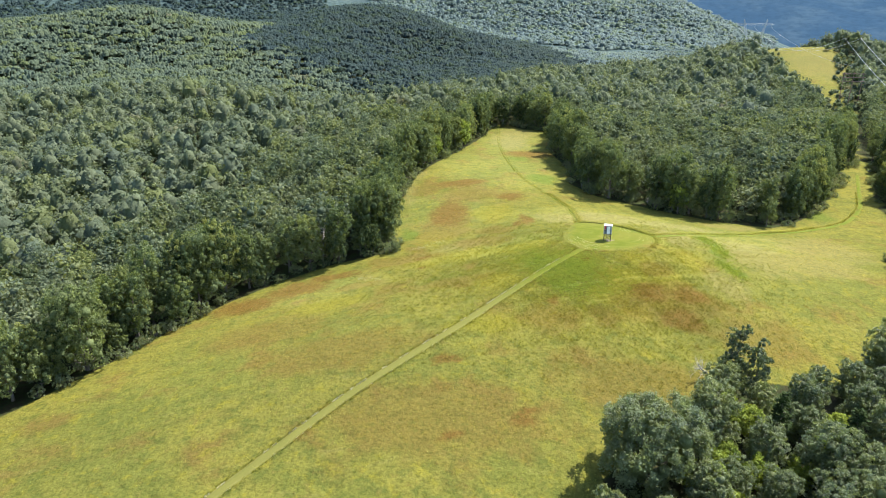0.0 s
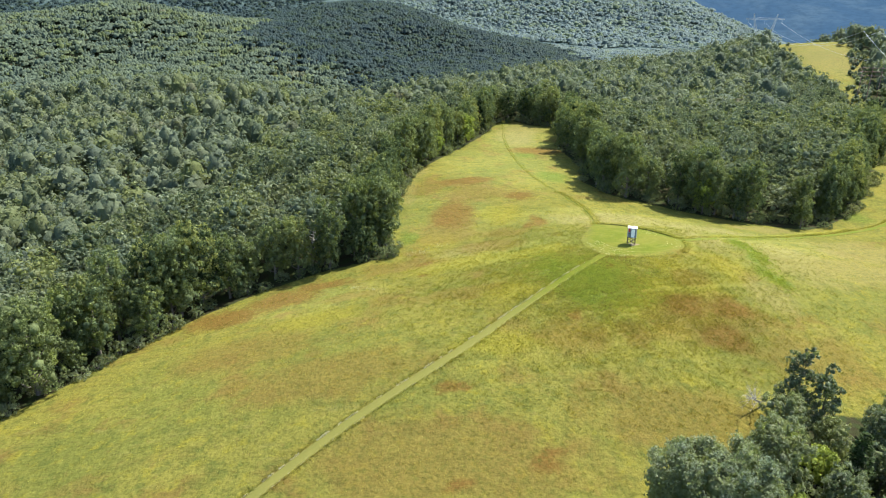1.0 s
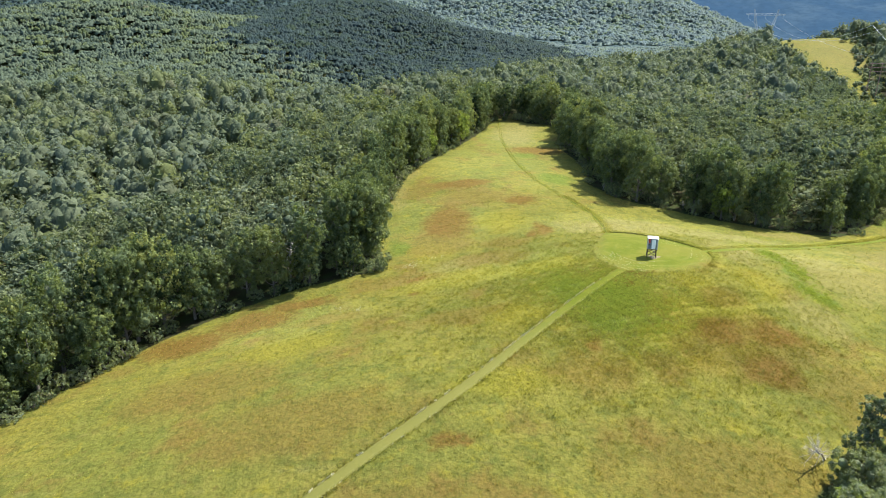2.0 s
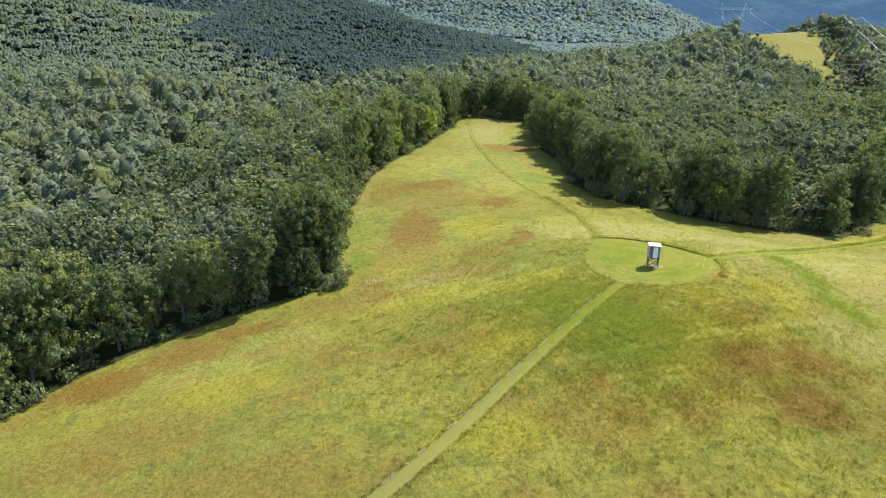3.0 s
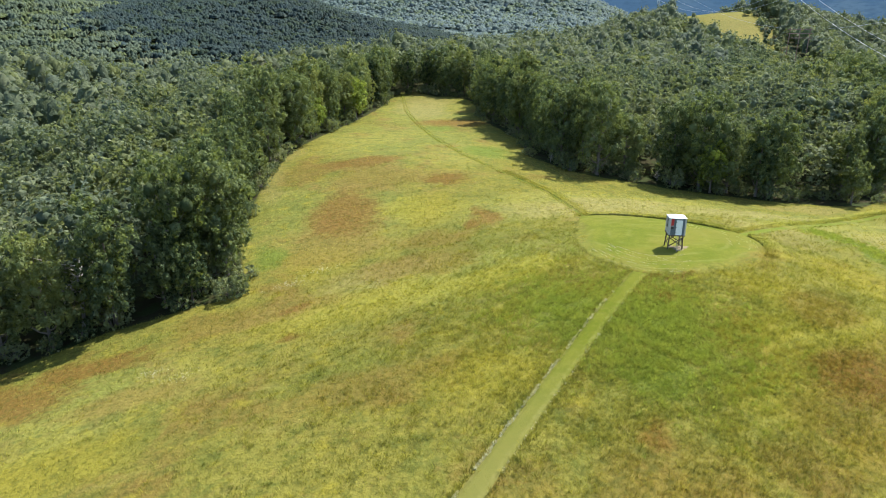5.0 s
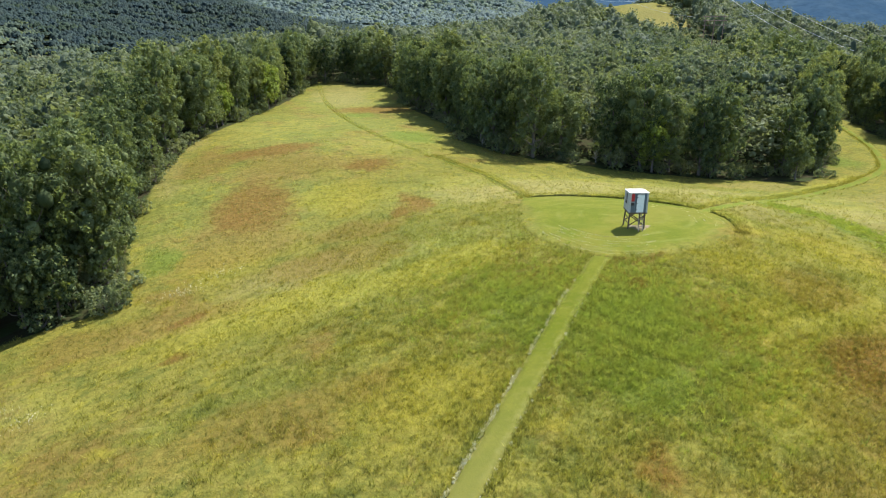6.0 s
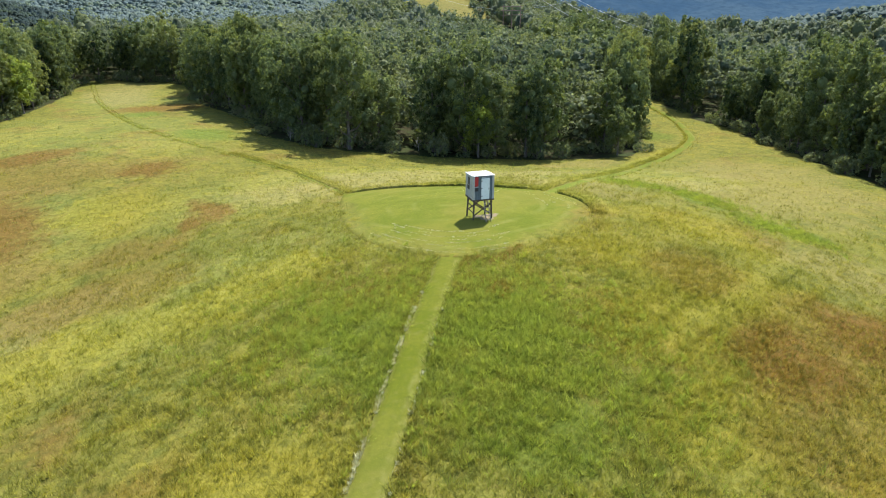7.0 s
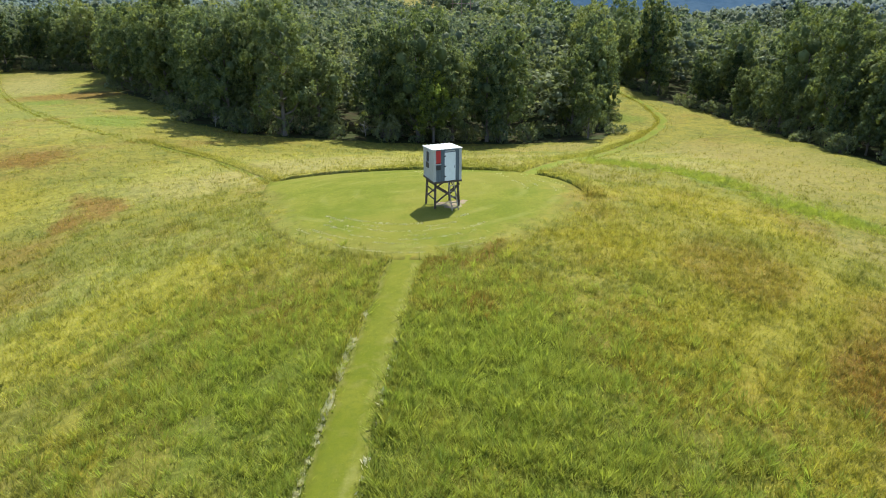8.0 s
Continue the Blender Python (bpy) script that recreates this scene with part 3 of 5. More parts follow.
# ---- trees ----
def crown_leaves(rng, height, low, wide, lobes, leaves, size, knobs=20):
    """Leaf sprays over a crown of rounded lobes, each set with smaller clumps; returns vertices, faces, tint and the lobes."""
    mid, half = (height + low) / 2, (height - low) / 2
    blobs = []
    for i in range(lobes):
        r = rng.uniform(0.28, 0.46) * wide
        zn = -0.92 + 1.84 * (i + rng.uniform(0.2, 0.8)) / lobes
        a = i * 2.4 + rng.uniform(-0.5, 0.5)
        k = wide * rng.uniform(0.46, 0.80) * (1 - abs(zn) ** 3 * (0.75 if zn > 0 else 0.25))
        blobs.append((np.array([math.cos(a) * k, math.sin(a) * k, mid + zn * (half - r * 0.8)]), r))
    blobs.append((np.array([0, 0, mid + half * 0.35]), wide * 0.52))
    blobs.append((np.array([0, 0, mid - half * 0.3]), wide * 0.5))
    centres, radii = np.array([b[0] for b in blobs]), np.array([b[1] for b in blobs])
    # clumps on the outside of the lobes
    n = knobs * len(blobs)
    own = np.repeat(np.arange(len(blobs)), knobs)
    d = rng.normal(size=(n, 3)) + (0, 0, 0.3)
    d /= np.linalg.norm(d, axis=1, keepdims=True)
    kc = centres[own] + d * (radii[own] * rng.uniform(0.78, 1.08, n))[:, None]
    kr = radii[own] * rng.uniform(0.16, 0.36, n)
    gap = np.linalg.norm(kc[:, None] - centres[None], axis=2) / radii[None]
    gap[np.arange(n), own] = 9
    free = gap.min(1) > 0.80
    kc, kr, d, own = kc[free], kr[free], d[free], own[free]
    pick = rng.choice(len(kc), size=leaves, p=kr ** 2 / (kr ** 2).sum())
    e = rng.normal(size=(leaves, 3)) + d[pick] * 0.9 + (0, 0, 0.35)
    e /= np.linalg.norm(e, axis=1, keepdims=True)
    p = kc[pick] + e * (kr[pick] * (1 + 0.32 * rng.normal(size=leaves)))[:, None]
    nrm = e + rng.normal(size=(leaves, 3)) * 0.6
    nrm /= np.linalg.norm(nrm, axis=1, keepdims=True)
    v, f = cards(p, nrm, size, rng)
    return v, f, rng.uniform(-0.05, 0.05, len(kc))[pick], blobs


def trunk_mesh(rng, height, low, radius, blobs, sides=7):
    bend = rng.uniform(-0.35, 0.35, 2)
    axis_pts = [(bend[0] * t * t, bend[1] * t * t, -0.5 + t * height * 0.86) for t in np.linspace(0, 1, 7)]
    radii = [radius * (1.35 if i == 0 else 1 - 0.85 * i / 6) for i in range(7)]
    chunks = [tube(axis_pts, radii, sides)]
    for c, r in blobs[:-2]:
        z0 = max(low * 0.6, min(height * 0.7, c[2] - np.hypot(c[0], c[1]) * 0.8))
        t = (z0 + 0.5) / (height * 0.86)
        a = Vector((bend[0] * t * t, bend[1] * t * t, z0))
        b = Vector(c)
        m = (a + b) / 2 + Vector((0, 0, -0.15 * (b - a).length))
        w = radius * (1 - 0.8 * t) * 0.55
        chunks.append(tube([a, m, b], [w, w * 0.7, w * 0.2], 4))
    return join(chunks)


def lobe_cores(rng, blobs, share):
    """Low lumpy bodies inside the lobes of a crown."""
    chunks = []
    for c, r in blobs:
        v = [(0, 0, -1), (0, 0, 1)]
        for z in (-0.5, 0.45):
            for j in range(6):
                a = math.pi * (j + (0.5 if z > 0 else 0)) / 3
                v.append((math.cos(a) * 0.88, math.sin(a) * 0.88, z))
        v = np.array(v) * rng.uniform(0.8, 1.1, (14, 1)) * r * share + c
        f = []
        for j in range(6):
            k = (j + 1) % 6
            f += [(0, 2 + k, 2 + j), (2 + j, 2 + k, 8 + j), (2 + k, 8 + k, 8 + j), (1, 8 + j, 8 + k)]
        chunks.append((v, np.array(f)))
    n, vs, fs = 0, [], []
    for v, f in chunks:
        vs.append(v)
        fs.append(f + n)
        n += len(v)
    return np.concatenate(vs), np.concatenate(fs)


def make_tree(seed, height, low, wide, lobes, leaves, size, leaf_mat, label):
    rng = np.random.default_rng(seed)
    thing = new("tree")
    v, f, tint, blobs = crown_leaves(rng, height, low, wide, lobes, leaves, size)
    cv, cf = lobe_cores(rng, blobs, 0.46)
    crown = link_mesh("crown", np.concatenate([v, cv]), np.concatenate([f, cf + len(v)]), leaf_mat, np.concatenate([tint, np.zeros(len(cf))]))
    tv, tf = trunk_mesh(rng, height, low, height * 0.016 + 0.05, blobs)
    trunk = link_mesh("trunk", tv, tf, BARK, smooth_faces=True)
    crown.parent = trunk.parent = thing
    return tagged(thing, label, "tree", "trees along the edge of the woods")


def make_pine(seed, height, low, wide, leaves, label):
    rng = np.random.default_rng(seed)
    thing = new("pine_tree")
    chunks = [tube([(0, 0, -0.5), (0.05, 0, height * 0.5), (0, 0.05, height)], [0.2, 0.13, 0.03], 7)]
    pts, nrm = [], []
    whorls = 13
    for i in range(whorls):
        z = low + (height - low) * i / (whorls - 1)
        reach = wide * (1 - (i / whorls) ** 1.3) * rng.uniform(0.8, 1.1) + 0.25
        for j in range(6):
            a = rng.uniform(0, 2 * math.pi)
            tip = np.array([math.cos(a) * reach, math.sin(a) * reach, z + rng.uniform(-0.3, 0.5)])
            base = np.array([0, 0, z])
            chunks.append(tube([tuple(base), tuple((base + tip) / 2 + (0, 0, 0.1)), tuple(tip)], [0.05, 0.035, 0.012], 4))
            for q in range(leaves // (whorls * 6)):
                t = rng.uniform(0.25, 1.05)
                pts.append(base + (tip - base) * t + rng.normal(size=3) * (0.28, 0.28, 0.14))
                nrm.append(rng.normal(size=3) * 0.6 + (0, 0, 0.8))
    nrm = np.array(nrm)
    nrm /= np.linalg.norm(nrm, axis=1, keepdims=True)
    v, f = cards(np.array(pts), nrm, 0.34, rng, 1.5)
    crown = link_mesh("crown", v, f, LEAF_NEEDLE, np.full(len(f), 0.3))
    tv, tf = join(chunks)
    trunk = link_mesh("trunk", tv, tf, BARK, smooth_faces=True)
    crown.parent = trunk.parent = thing
    return tagged(thing, label, "tree", "pines among the woods")


def make_bush(seed):
    rng = np.random.default_rng(seed)
    thing = new("shrub")
    v, f, tint, blobs = crown_leaves(rng, 2.1, 0.0, 1.9, 11, 900, 0.22)
    crown = link_mesh("foliage", v, f, LEAF_SHRUB, tint)
    chunks = [tube([(0, 0, -0.2), (c[0] * 0.4, c[1] * 0.4, c[2] * 0.5), tuple(c)], [0.05, 0.035, 0.01], 5) for c, r in blobs]
    stems = link_mesh("stem", *join(chunks), BARK)
    crown.parent = stems.parent = thing
    return tagged(thing, "leafy green shrub at the foot of the wood", "shrub", "shrubs along the edge of the woods")


def scatter(x0, x1, y0, y1, step, seed):
    rng = np.random.default_rng(seed)
    gx, gy = np.meshgrid(np.arange(x0, x1, step), np.arange(y0, y1, step * 0.9))
    gx = gx + (np.arange(gx.shape[0]) % 2)[:, None] * step * 0.5
    return gx.ravel() + rng.uniform(-0.42, 0.42, gx.size) * step, gy.ravel() + rng.uniform(-0.42, 0.42, gx.size) * step


first = {}


def plant(kind, x, y, scale, turn, squash=1.0, label=""):
    """Stand a tree of a kind on the ground; the first of a kind is the made one itself."""
    m = Matrix.LocRotScale((x, y, ground_z(x, y) - 0.1), Euler((0, 0, turn)), (scale, scale, scale * squash))
    if kind not in first:
        first[kind] = MAKERS[kind]()
        ob = first[kind]
        ob.matrix_basis = m
    else:
        ob = copy_thing(first[kind], Matrix.Identity(4))
        ob.matrix_basis = m
    if label:
        ob["label"] = label
    return ob


BROAD = "broad-leaved tree with a full green crown at the wood's edge"
SLIM = "tall slim broad-leaved tree with a dense green crown"
MAKERS = {
    "a": lambda: make_tree(1, 15.0, 1.0, 4.3, 15, 8200, 0.27, LEAF, BROAD),
    "b": lambda: make_tree(2, 16.0, 1.2, 3.8, 15, 8200, 0.27, LEAF, SLIM),
    "c": lambda: make_tree(3, 13.5, 0.7, 4.4, 16, 8200, 0.27, LEAF, BROAD),
    "d": lambda: make_tree(4, 15.0, 1.2, 4.0, 13, 7600, 0.27, LEAF, SLIM),
    "e": lambda: make_tree(5, 14.0, 0.8, 3.6, 14, 7200, 0.27, LEAF, BROAD),
    "f": lambda: make_tree(6, 15.5, 0.9, 4.8, 18, 9000, 0.27, LEAF, BROAD),
    "young": lambda: make_tree(7, 8.0, 0.8, 2.5, 9, 3000, 0.26, LEAF, "young green tree with low branches at the wood's edge"),
    "oak": lambda: make_tree(8, 13.5, 0.8, 6.6, 44, 30000, 0.25, LEAF_THICKET, "large round oak with dense dark green crown"),
    "slender": lambda: make_tree(15, 12.5, 1.2, 2.3, 13, 4600, 0.24, LEAF_THICKET, "slender tree with a thin forked crown in the thicket"),
    "near": lambda: make_tree(9, 12.5, 0.9, 3.9, 22, 12500, 0.24, LEAF_THICKET, "broad-leaved tree in the thicket beside the meadow"),
    "near2": lambda: make_tree(10, 10.0, 0.6, 3.2, 18, 9000, 0.24, LEAF_THICKET, "bushy green tree in the thicket beside the meadow"),
    "pine": lambda: make_pine(11, 11.0, 2.2, 2.2, 1500, "dark green pine among the broad-leaved trees"),
    "sapling": lambda: make_tree(14, 7.0, 0.4, 2.6, 11, 3600, 0.25, LEAF_LIME, "fresh lime-green sapling in the thicket"),
    "bush": lambda: make_bush(12),
    "lime": lambda: make_tree(13, 11.5, 1.6, 3.4, 13, 4800, 0.27, LEAF_LIME, "bright lime-green young tree at the wood's edge"),
}


def edge_trees():
    rng = random.Random(5)
    px, py = scatter(-110, 190, 66, 360, 5.3, 21)
    d = wood_distance(px, py)
    z = land(px, py)
    for x, y, dist in zip(px, py, d):
        if not 1.6 < dist < 7.9:
            continue
        if y < 108 and x > 10:
            continue
        if dist > 6.5 and (x > 150 or y > 345 or x < -90):
            continue
        kind = rng.choice("aabbccddeef")
        if dist < 5 and rng.random() < 0.16:
            kind = "young"
        if x > 88 and dist < 4.2:
            kind = "young"
        if rng.random() < 0.03:
            kind = "pine"
        plant(kind, x, y, rng.uniform(0.88, 1.16), rng.uniform(0, 6.28), rng.uniform(1.02, 1.2) * (1.1 if x > 104 else 1.0))


def thicket():
    rng = random.Random(9)
    plant("oak", 28.5, 75.5, 1.0, 0.4)
    spots = [
        ("slender", 48.5, 97.0, 1.0), ("slender", 51.0, 94.5, 1.0), ("near2", 45.0, 93.0, 0.9), ("near", 40.0, 84.0, 0.95), ("near2", 37.0, 80.5, 0.9),
        ("pine", 50.0, 84.0, 0.95), ("near2", 46.5, 80.0, 0.9), ("near", 57.5, 91.0, 0.75), ("near2", 62.0, 96.0, 0.75), ("near2", 55.0, 86.0, 0.85),
        ("pine", 61.0, 83.0, 0.9), ("near", 67.0, 91.0, 0.8), ("near2", 69.5, 98.5, 0.8), ("near", 77.5, 103.0, 1.0), ("near", 73.0, 95.0, 0.8),
        ("near2", 34.5, 70.0, 0.95), ("near2", 39.5, 73.5, 0.8), ("near2", 21.0, 66.5, 0.75), ("near2", 45.0, 72.0, 0.85), ("near", 54.0, 77.0, 0.95),
        ("near2", 62.5, 76.0, 0.9), ("near", 82.0, 105.5, 1.1), ("near", 81.0, 97.0, 1.05), ("near2", 27.5, 65.0, 0.8), ("near", 68.0, 84.0, 1.0),
        ("near", 90.0, 107.0, 1.1), ("near2", 33.0, 64.0, 0.9), ("near", 76.0, 88.0, 1.0), ("sapling", 42.5, 88.5, 1.0), ("near2", 50.0, 90.0, 0.8), ("sapling", 35.5, 73.0, 1.0), ("sapling", 38.5, 76.5, 0.9), ("sapling", 47.0, 86.5, 0.9), ("sapling", 56.0, 80.5, 1.0), ("sapling", 40.5, 79.0, 0.85), ("sapling", 21.5, 70.0, 0.55), ("sapling", 44.0, 76.0, 0.9), ("sapling", 50.5, 77.5, 0.8), ("sapling", 38.0, 70.5, 0.8),
    ]
    px, py = scatter(22, 104, 54, 110, 6.8, 34)
    d = wood_distance(px, py)
    for x, y, dist in zip(px, py, d):
        if dist > 3 and min(math.hypot(x - s[1], y - s[2]) for s in spots + [("", 28.5, 75.5)]) > (4.2 if x > 36 else 7.5):
            spots.append((rng.choice(("near", "near", "near2", "near2", "pine", "sapling")), x, y, rng.uniform(0.8, 1.15)))
    for kind, x, y, s in spots:
        plant(kind, x, y, s * rng.uniform(0.95, 1.05), rng.uniform(0, 6.28))


def shrubs():
    rng = random.Random(15)
    px, py = scatter(-100, 170, 66, 350, 3.8, 33)
    d = wood_distance(px, py)
    for x, y, dist in zip(px, py, d):
        deep = 9.0 if 36 < x < 112 and 180 < y < 250 else 4.6
        if (-0.6 if x > 88 else 0.3) < dist < deep and rng.random() < 0.9 and not (y < 108 and x > 10):
            plant("bush", x, y, rng.uniform(0.6, 1.25), rng.uniform(0, 6.28), rng.uniform(0.6, 1.5))


edge_trees()
plant("lime", 8.6, 285.0, 1.12, 0.5)
plant("lime", 72.5, 198.2, 0.92, 2.0)
plant("lime", -3.0, 259.0, 0.85, 3.0)
thicket()
shrubs()


# ---- woods behind the edges ----
def dome(rng, height, low, wide, sides, rings, lumpy=0.2):
    """A lumpy closed crown body, round at the shoulder, seen from above and from the side."""
    v, f = [], []
    mid = low + (height - low) * 0.42
    for i in range(rings + 1):
        t = -0.75 + (0.75 + 0.95) * i / rings
        z = mid + math.sin(t) * ((height - mid) if t > 0 else (mid - low))
        for j in range(sides):
            a = 2 * math.pi * (j + 0.5 * (i % 2)) / sides
            s = wide * math.cos(t) * rng.uniform(1 - lumpy, 1 + lumpy)
            v.append((math.cos(a) * s, math.sin(a) * s, z + (height - mid) * rng.uniform(-0.12, 0.12)))
    top = len(v)
    v.append((wide * rng.uniform(-0.12, 0.12), wide * rng.uniform(-0.12, 0.12), height))
    for i in range(rings):
        for j in range(sides):
            k = (j + 1) % sides
            a, b, c, d = i * sides + j, i * sides + k, (i + 1) * sides + k, (i + 1) * sides + j
            f += [(a, b, c), (a, c, d)]
    for j in range(sides):
        f.append((rings * sides + j, rings * sides + (j + 1) % sides, top))
    return np.array(v), np.array(f)


def knob(rng, centre, radius, sides=5):
    """A small rounded clump that swells out of a crown."""
    v = [(math.cos(2 * math.pi * j / sides) * rng.uniform(0.8, 1.15), math.sin(2 * math.pi * j / sides) * rng.uniform(0.8, 1.15), rng.uniform(-0.55, -0.15)) for j in range(sides)] + [(0, 0, 0.85)]
    return np.array(v) * radius + centre, np.array([(j, (j + 1) % sides, sides) for j in range(sides)])


def stack(chunks):
    vs, fs, n = [], [], 0
    for v, f in chunks:
        vs.append(v)
        fs.append(f + n)
        n += len(v)
    return np.concatenate(vs), np.concatenate(fs)


def knobby(rng, height, low, wide, sides, rings, knobs):
    """A crown body set with clumps."""
    chunks = [dome(rng, height * 0.95, low, wide * 0.88, sides, rings)]
    mid = low + (height - low) * 0.42
    for i in range(knobs):
        t = math.asin(min(0.97, (i + rng.uniform(0.1, 0.9)) / knobs))
        a = i * 2.4 + rng.uniform(-0.4, 0.4)
        c = (math.cos(a) * math.cos(t) * wide * 0.84, math.sin(a) * math.cos(t) * wide * 0.84, mid + math.sin(t) * (height - mid) * 0.92)
        chunks.append(knob(rng, c, wide * rng.uniform(0.24, 0.42)))
    return stack(chunks)


def template(seed, height, low, wide, leaves, size, core=0.8, lobed=False):
    """A crown body with leaf sprays."""
    rng = np.random.default_rng(seed)
    v, f, tint, blobs = crown_leaves(rng, height, low, wide, 8, leaves, size, 14)
    body = lobe_cores(rng, blobs, core) if lobed else knobby(rng, height * 0.94, low * 0.7, wide * core, 7, 2, 5)
    return stack([(v, f), body])


def woods(name, px, py, templates, material, scale, label, seed, tint_range=(0.0, 0.95), round_=False):
    """Many crowns as one object."""
    rng = np.random.default_rng(seed)
    vs, fs, tints, n = [], [], [], 0
    pz = land(px, py)
    for x, y, z in zip(px, py, pz):
        t, q = templates[rng.integers(len(templates))]
        a, s = rng.uniform(0, 2 * math.pi), rng.uniform(*scale)
        c, w = math.cos(a) * s, math.sin(a) * s
        h = (0.65 + 0.35 * s) * rng.uniform(0.74, 1.16)
        vs.append(np.stack([t[:, 0] * c - t[:, 1] * w + x, t[:, 0] * w + t[:, 1] * c + y, t[:, 2] * h + z - 0.3], 1))
        fs.append(q + n)
        n += len(t)
        stand = 0.5 + 0.5 * float(ripple(x, y, 21, seed))
        tints.append(np.full(len(q), tint_range[0] + (tint_range[1] - tint_range[0]) * min(1, max(0, 0.45 * stand + 0.55 * rng.uniform()))))
    ob = link_mesh(name, np.concatenate(vs), np.concatenate(fs), material, np.concatenate(tints), round_)
    return tagged(ob, label, "forest", kind="stuff")


MID = [template(40 + i, 13.8 + 1.2 * (i % 4), 2.2, 4.3, 470, 0.56, 0.44, lobed=True) for i in range(6)]
BACK = [template(50 + i, 13.2 + 1.2 * (i % 4), 6.0, 4.8, 84, 0.74, 0.74) for i in range(6)]


def cluster(seed, count, wide, spread, height):
    """A few neighbouring crowns as one template."""
    rng = np.random.default_rng(seed)
    chunks = []
    for i in range(count):
        a = 2 * math.pi * (i + rng.uniform(-0.25, 0.25)) / count
        h = height * rng.uniform(0.88, 1.14)
        v, f = knobby(rng, h, h * 0.58, wide * rng.uniform(0.8, 1.2), 6, 1, 4)
        chunks.append((v + np.array([math.cos(a) * spread, math.sin(a) * spread, -0.60 * h]) * rng.uniform(0.7, 1.1), f))
    return stack(chunks)


FAR = [cluster(60 + i, 3, 5.6, 4.6, 10.0) for i in range(6)]
SPIRE = [cluster(70 + i, 3, 2.3, 3.6, 13.0) for i in range(3)]
CANOPY = [cluster(80 + i, 1, 5.6, 0.0, 10.0 + 1.3 * (i % 4)) for i in range(8)]


SCRUB = [template(90 + i, 2.6 + 0.5 * i, 0.1, 1.7, 90, 0.42, 0.8) for i in range(4)]


def pick(px, py, mask):
    return px[mask], py[mask]


px, py = scatter(-190, 260, 60, 420, 6.6, 71)
dist = wood_distance(px, py)
shown = (dist < np.where((px < 0) & (py < 340), 74 + 14 * ripple(px, py, 16, 0.4), 34)) | ((dist < 64) & (px > -80) & (py > 140) & (py < 320) & (px < 170))
near_field = (dist > 7.2) & shown & ~((py < 112) & (px > 5) & (px < 118))
x_, y_ = pick(px, py, near_field & (py > 62))
woods("woodland", x_, y_, MID, LEAF_WOODS, (0.72, 1.32), "dense green broad-leaved woodland round the meadow", 81)
px, py = scatter(26, 120, 26, 62, 7.4, 76)
x_, y_ = pick(px, py, (wood_distance(px, py) > 6) & (px > 28 + 0.3 * (62 - py)))
woods("woodland_south", x_, y_, BACK, LEAF_WOODS, (0.72, 1.2), "green broad-leaved woodland behind the thicket", 92)
px, py = scatter(215, 400, 380, 700, 3.8, 35)
dist = wood_distance(px, py)
x_, y_ = pick(px, py, (dist < 2) & (dist > -13) & (np.random.default_rng(6).uniform(size=len(px)) < np.where(dist > -5, 0.8, 0.3)))
woods("scrub", x_, y_, SCRUB, LEAF_WOODS, (0.7, 1.6), "low grey-green scrub round the far clearing", 90)
px, py = scatter(-420, 520, 60, 810, 8.4, 72)
dist = wood_distance(px, py)
in_view = (np.arctan2(px, py + 20) > -0.70) & (np.arctan2(px - 15, py - 60) < 1.12)
before_valley = ((py < 545 + 0.12 * px) | (px > 60)) & ((py < 700) | (px > 342))
x_, y_ = pick(px, py, (((dist >= np.where((px < 0) & (py < 340) & (px > -188), 74 + 14 * ripple(px, py, 16, 0.4), 34)) & ~((dist < 64) & (px > -80) & (py > 140) & (py < 320) & (px < 170))) | ((dist > 1) & ((py > 416) | (px > 256)))) & in_view & before_valley)
woods("woodland_behind", x_, y_, BACK, LEAF_BACK, (0.75, 1.5), "dense green broad-leaved woodland on the slopes", 82, round_=True)
px, py = scatter(-760, 340, 500, 1060, 8.6, 73)
bear = np.arctan2(px, py)
beyond = (bear > -0.70) & (((px <= 60) & (py >= 545 + 0.12 * px)) | ((px > 60) & (py >= 700)))
# outline of the cloud's shadow; trees inside it get the darkened leaves
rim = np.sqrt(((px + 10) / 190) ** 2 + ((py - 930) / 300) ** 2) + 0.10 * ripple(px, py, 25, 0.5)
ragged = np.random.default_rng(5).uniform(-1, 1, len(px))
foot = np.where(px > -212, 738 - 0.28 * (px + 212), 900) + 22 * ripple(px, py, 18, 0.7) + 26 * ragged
cloud_shaded = beyond & (py > foot) & ((rim < 1.0 + 0.08 * ragged) | (px < -20))
x_, y_ = pick(px, py, cloud_shaded)
woods("wooded_hill", x_, y_, FAR, LEAF_CLOUD_SHADED, (0.62, 1.12), "wooded hill beyond the valley, cloud shadow painted into its leaves", 83, round_=True)
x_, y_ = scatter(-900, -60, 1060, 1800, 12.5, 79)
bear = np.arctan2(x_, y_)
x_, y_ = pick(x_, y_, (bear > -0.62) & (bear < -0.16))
woods("wooded_ridge", x_, y_, CANOPY, LEAF_CLOUD_SHADED, (0.8, 1.7), "wooded ridge behind the far slope, cloud shadow painted into its leaves", 89, round_=True)
# woods that get the leaf colour with haze painted in
hazy = beyond & ~cloud_shaded & (px > 95 + 18 * ripple(px, py, 30, 0.9))
hazy_x, hazy_y = pick(px, py, hazy)
x_, y_ = pick(px, py, beyond & ~cloud_shaded & ~hazy)
woods("wooded_slope", x_, y_, FAR + FAR + SPIRE, LEAF_SLOPE, (0.60, 1.10), "mixed green woods on the far slope", 86, round_=True)
px, py = scatter(340, 1100, 690, 1250, 14.0, 77)
bear = np.arctan2(px, py)
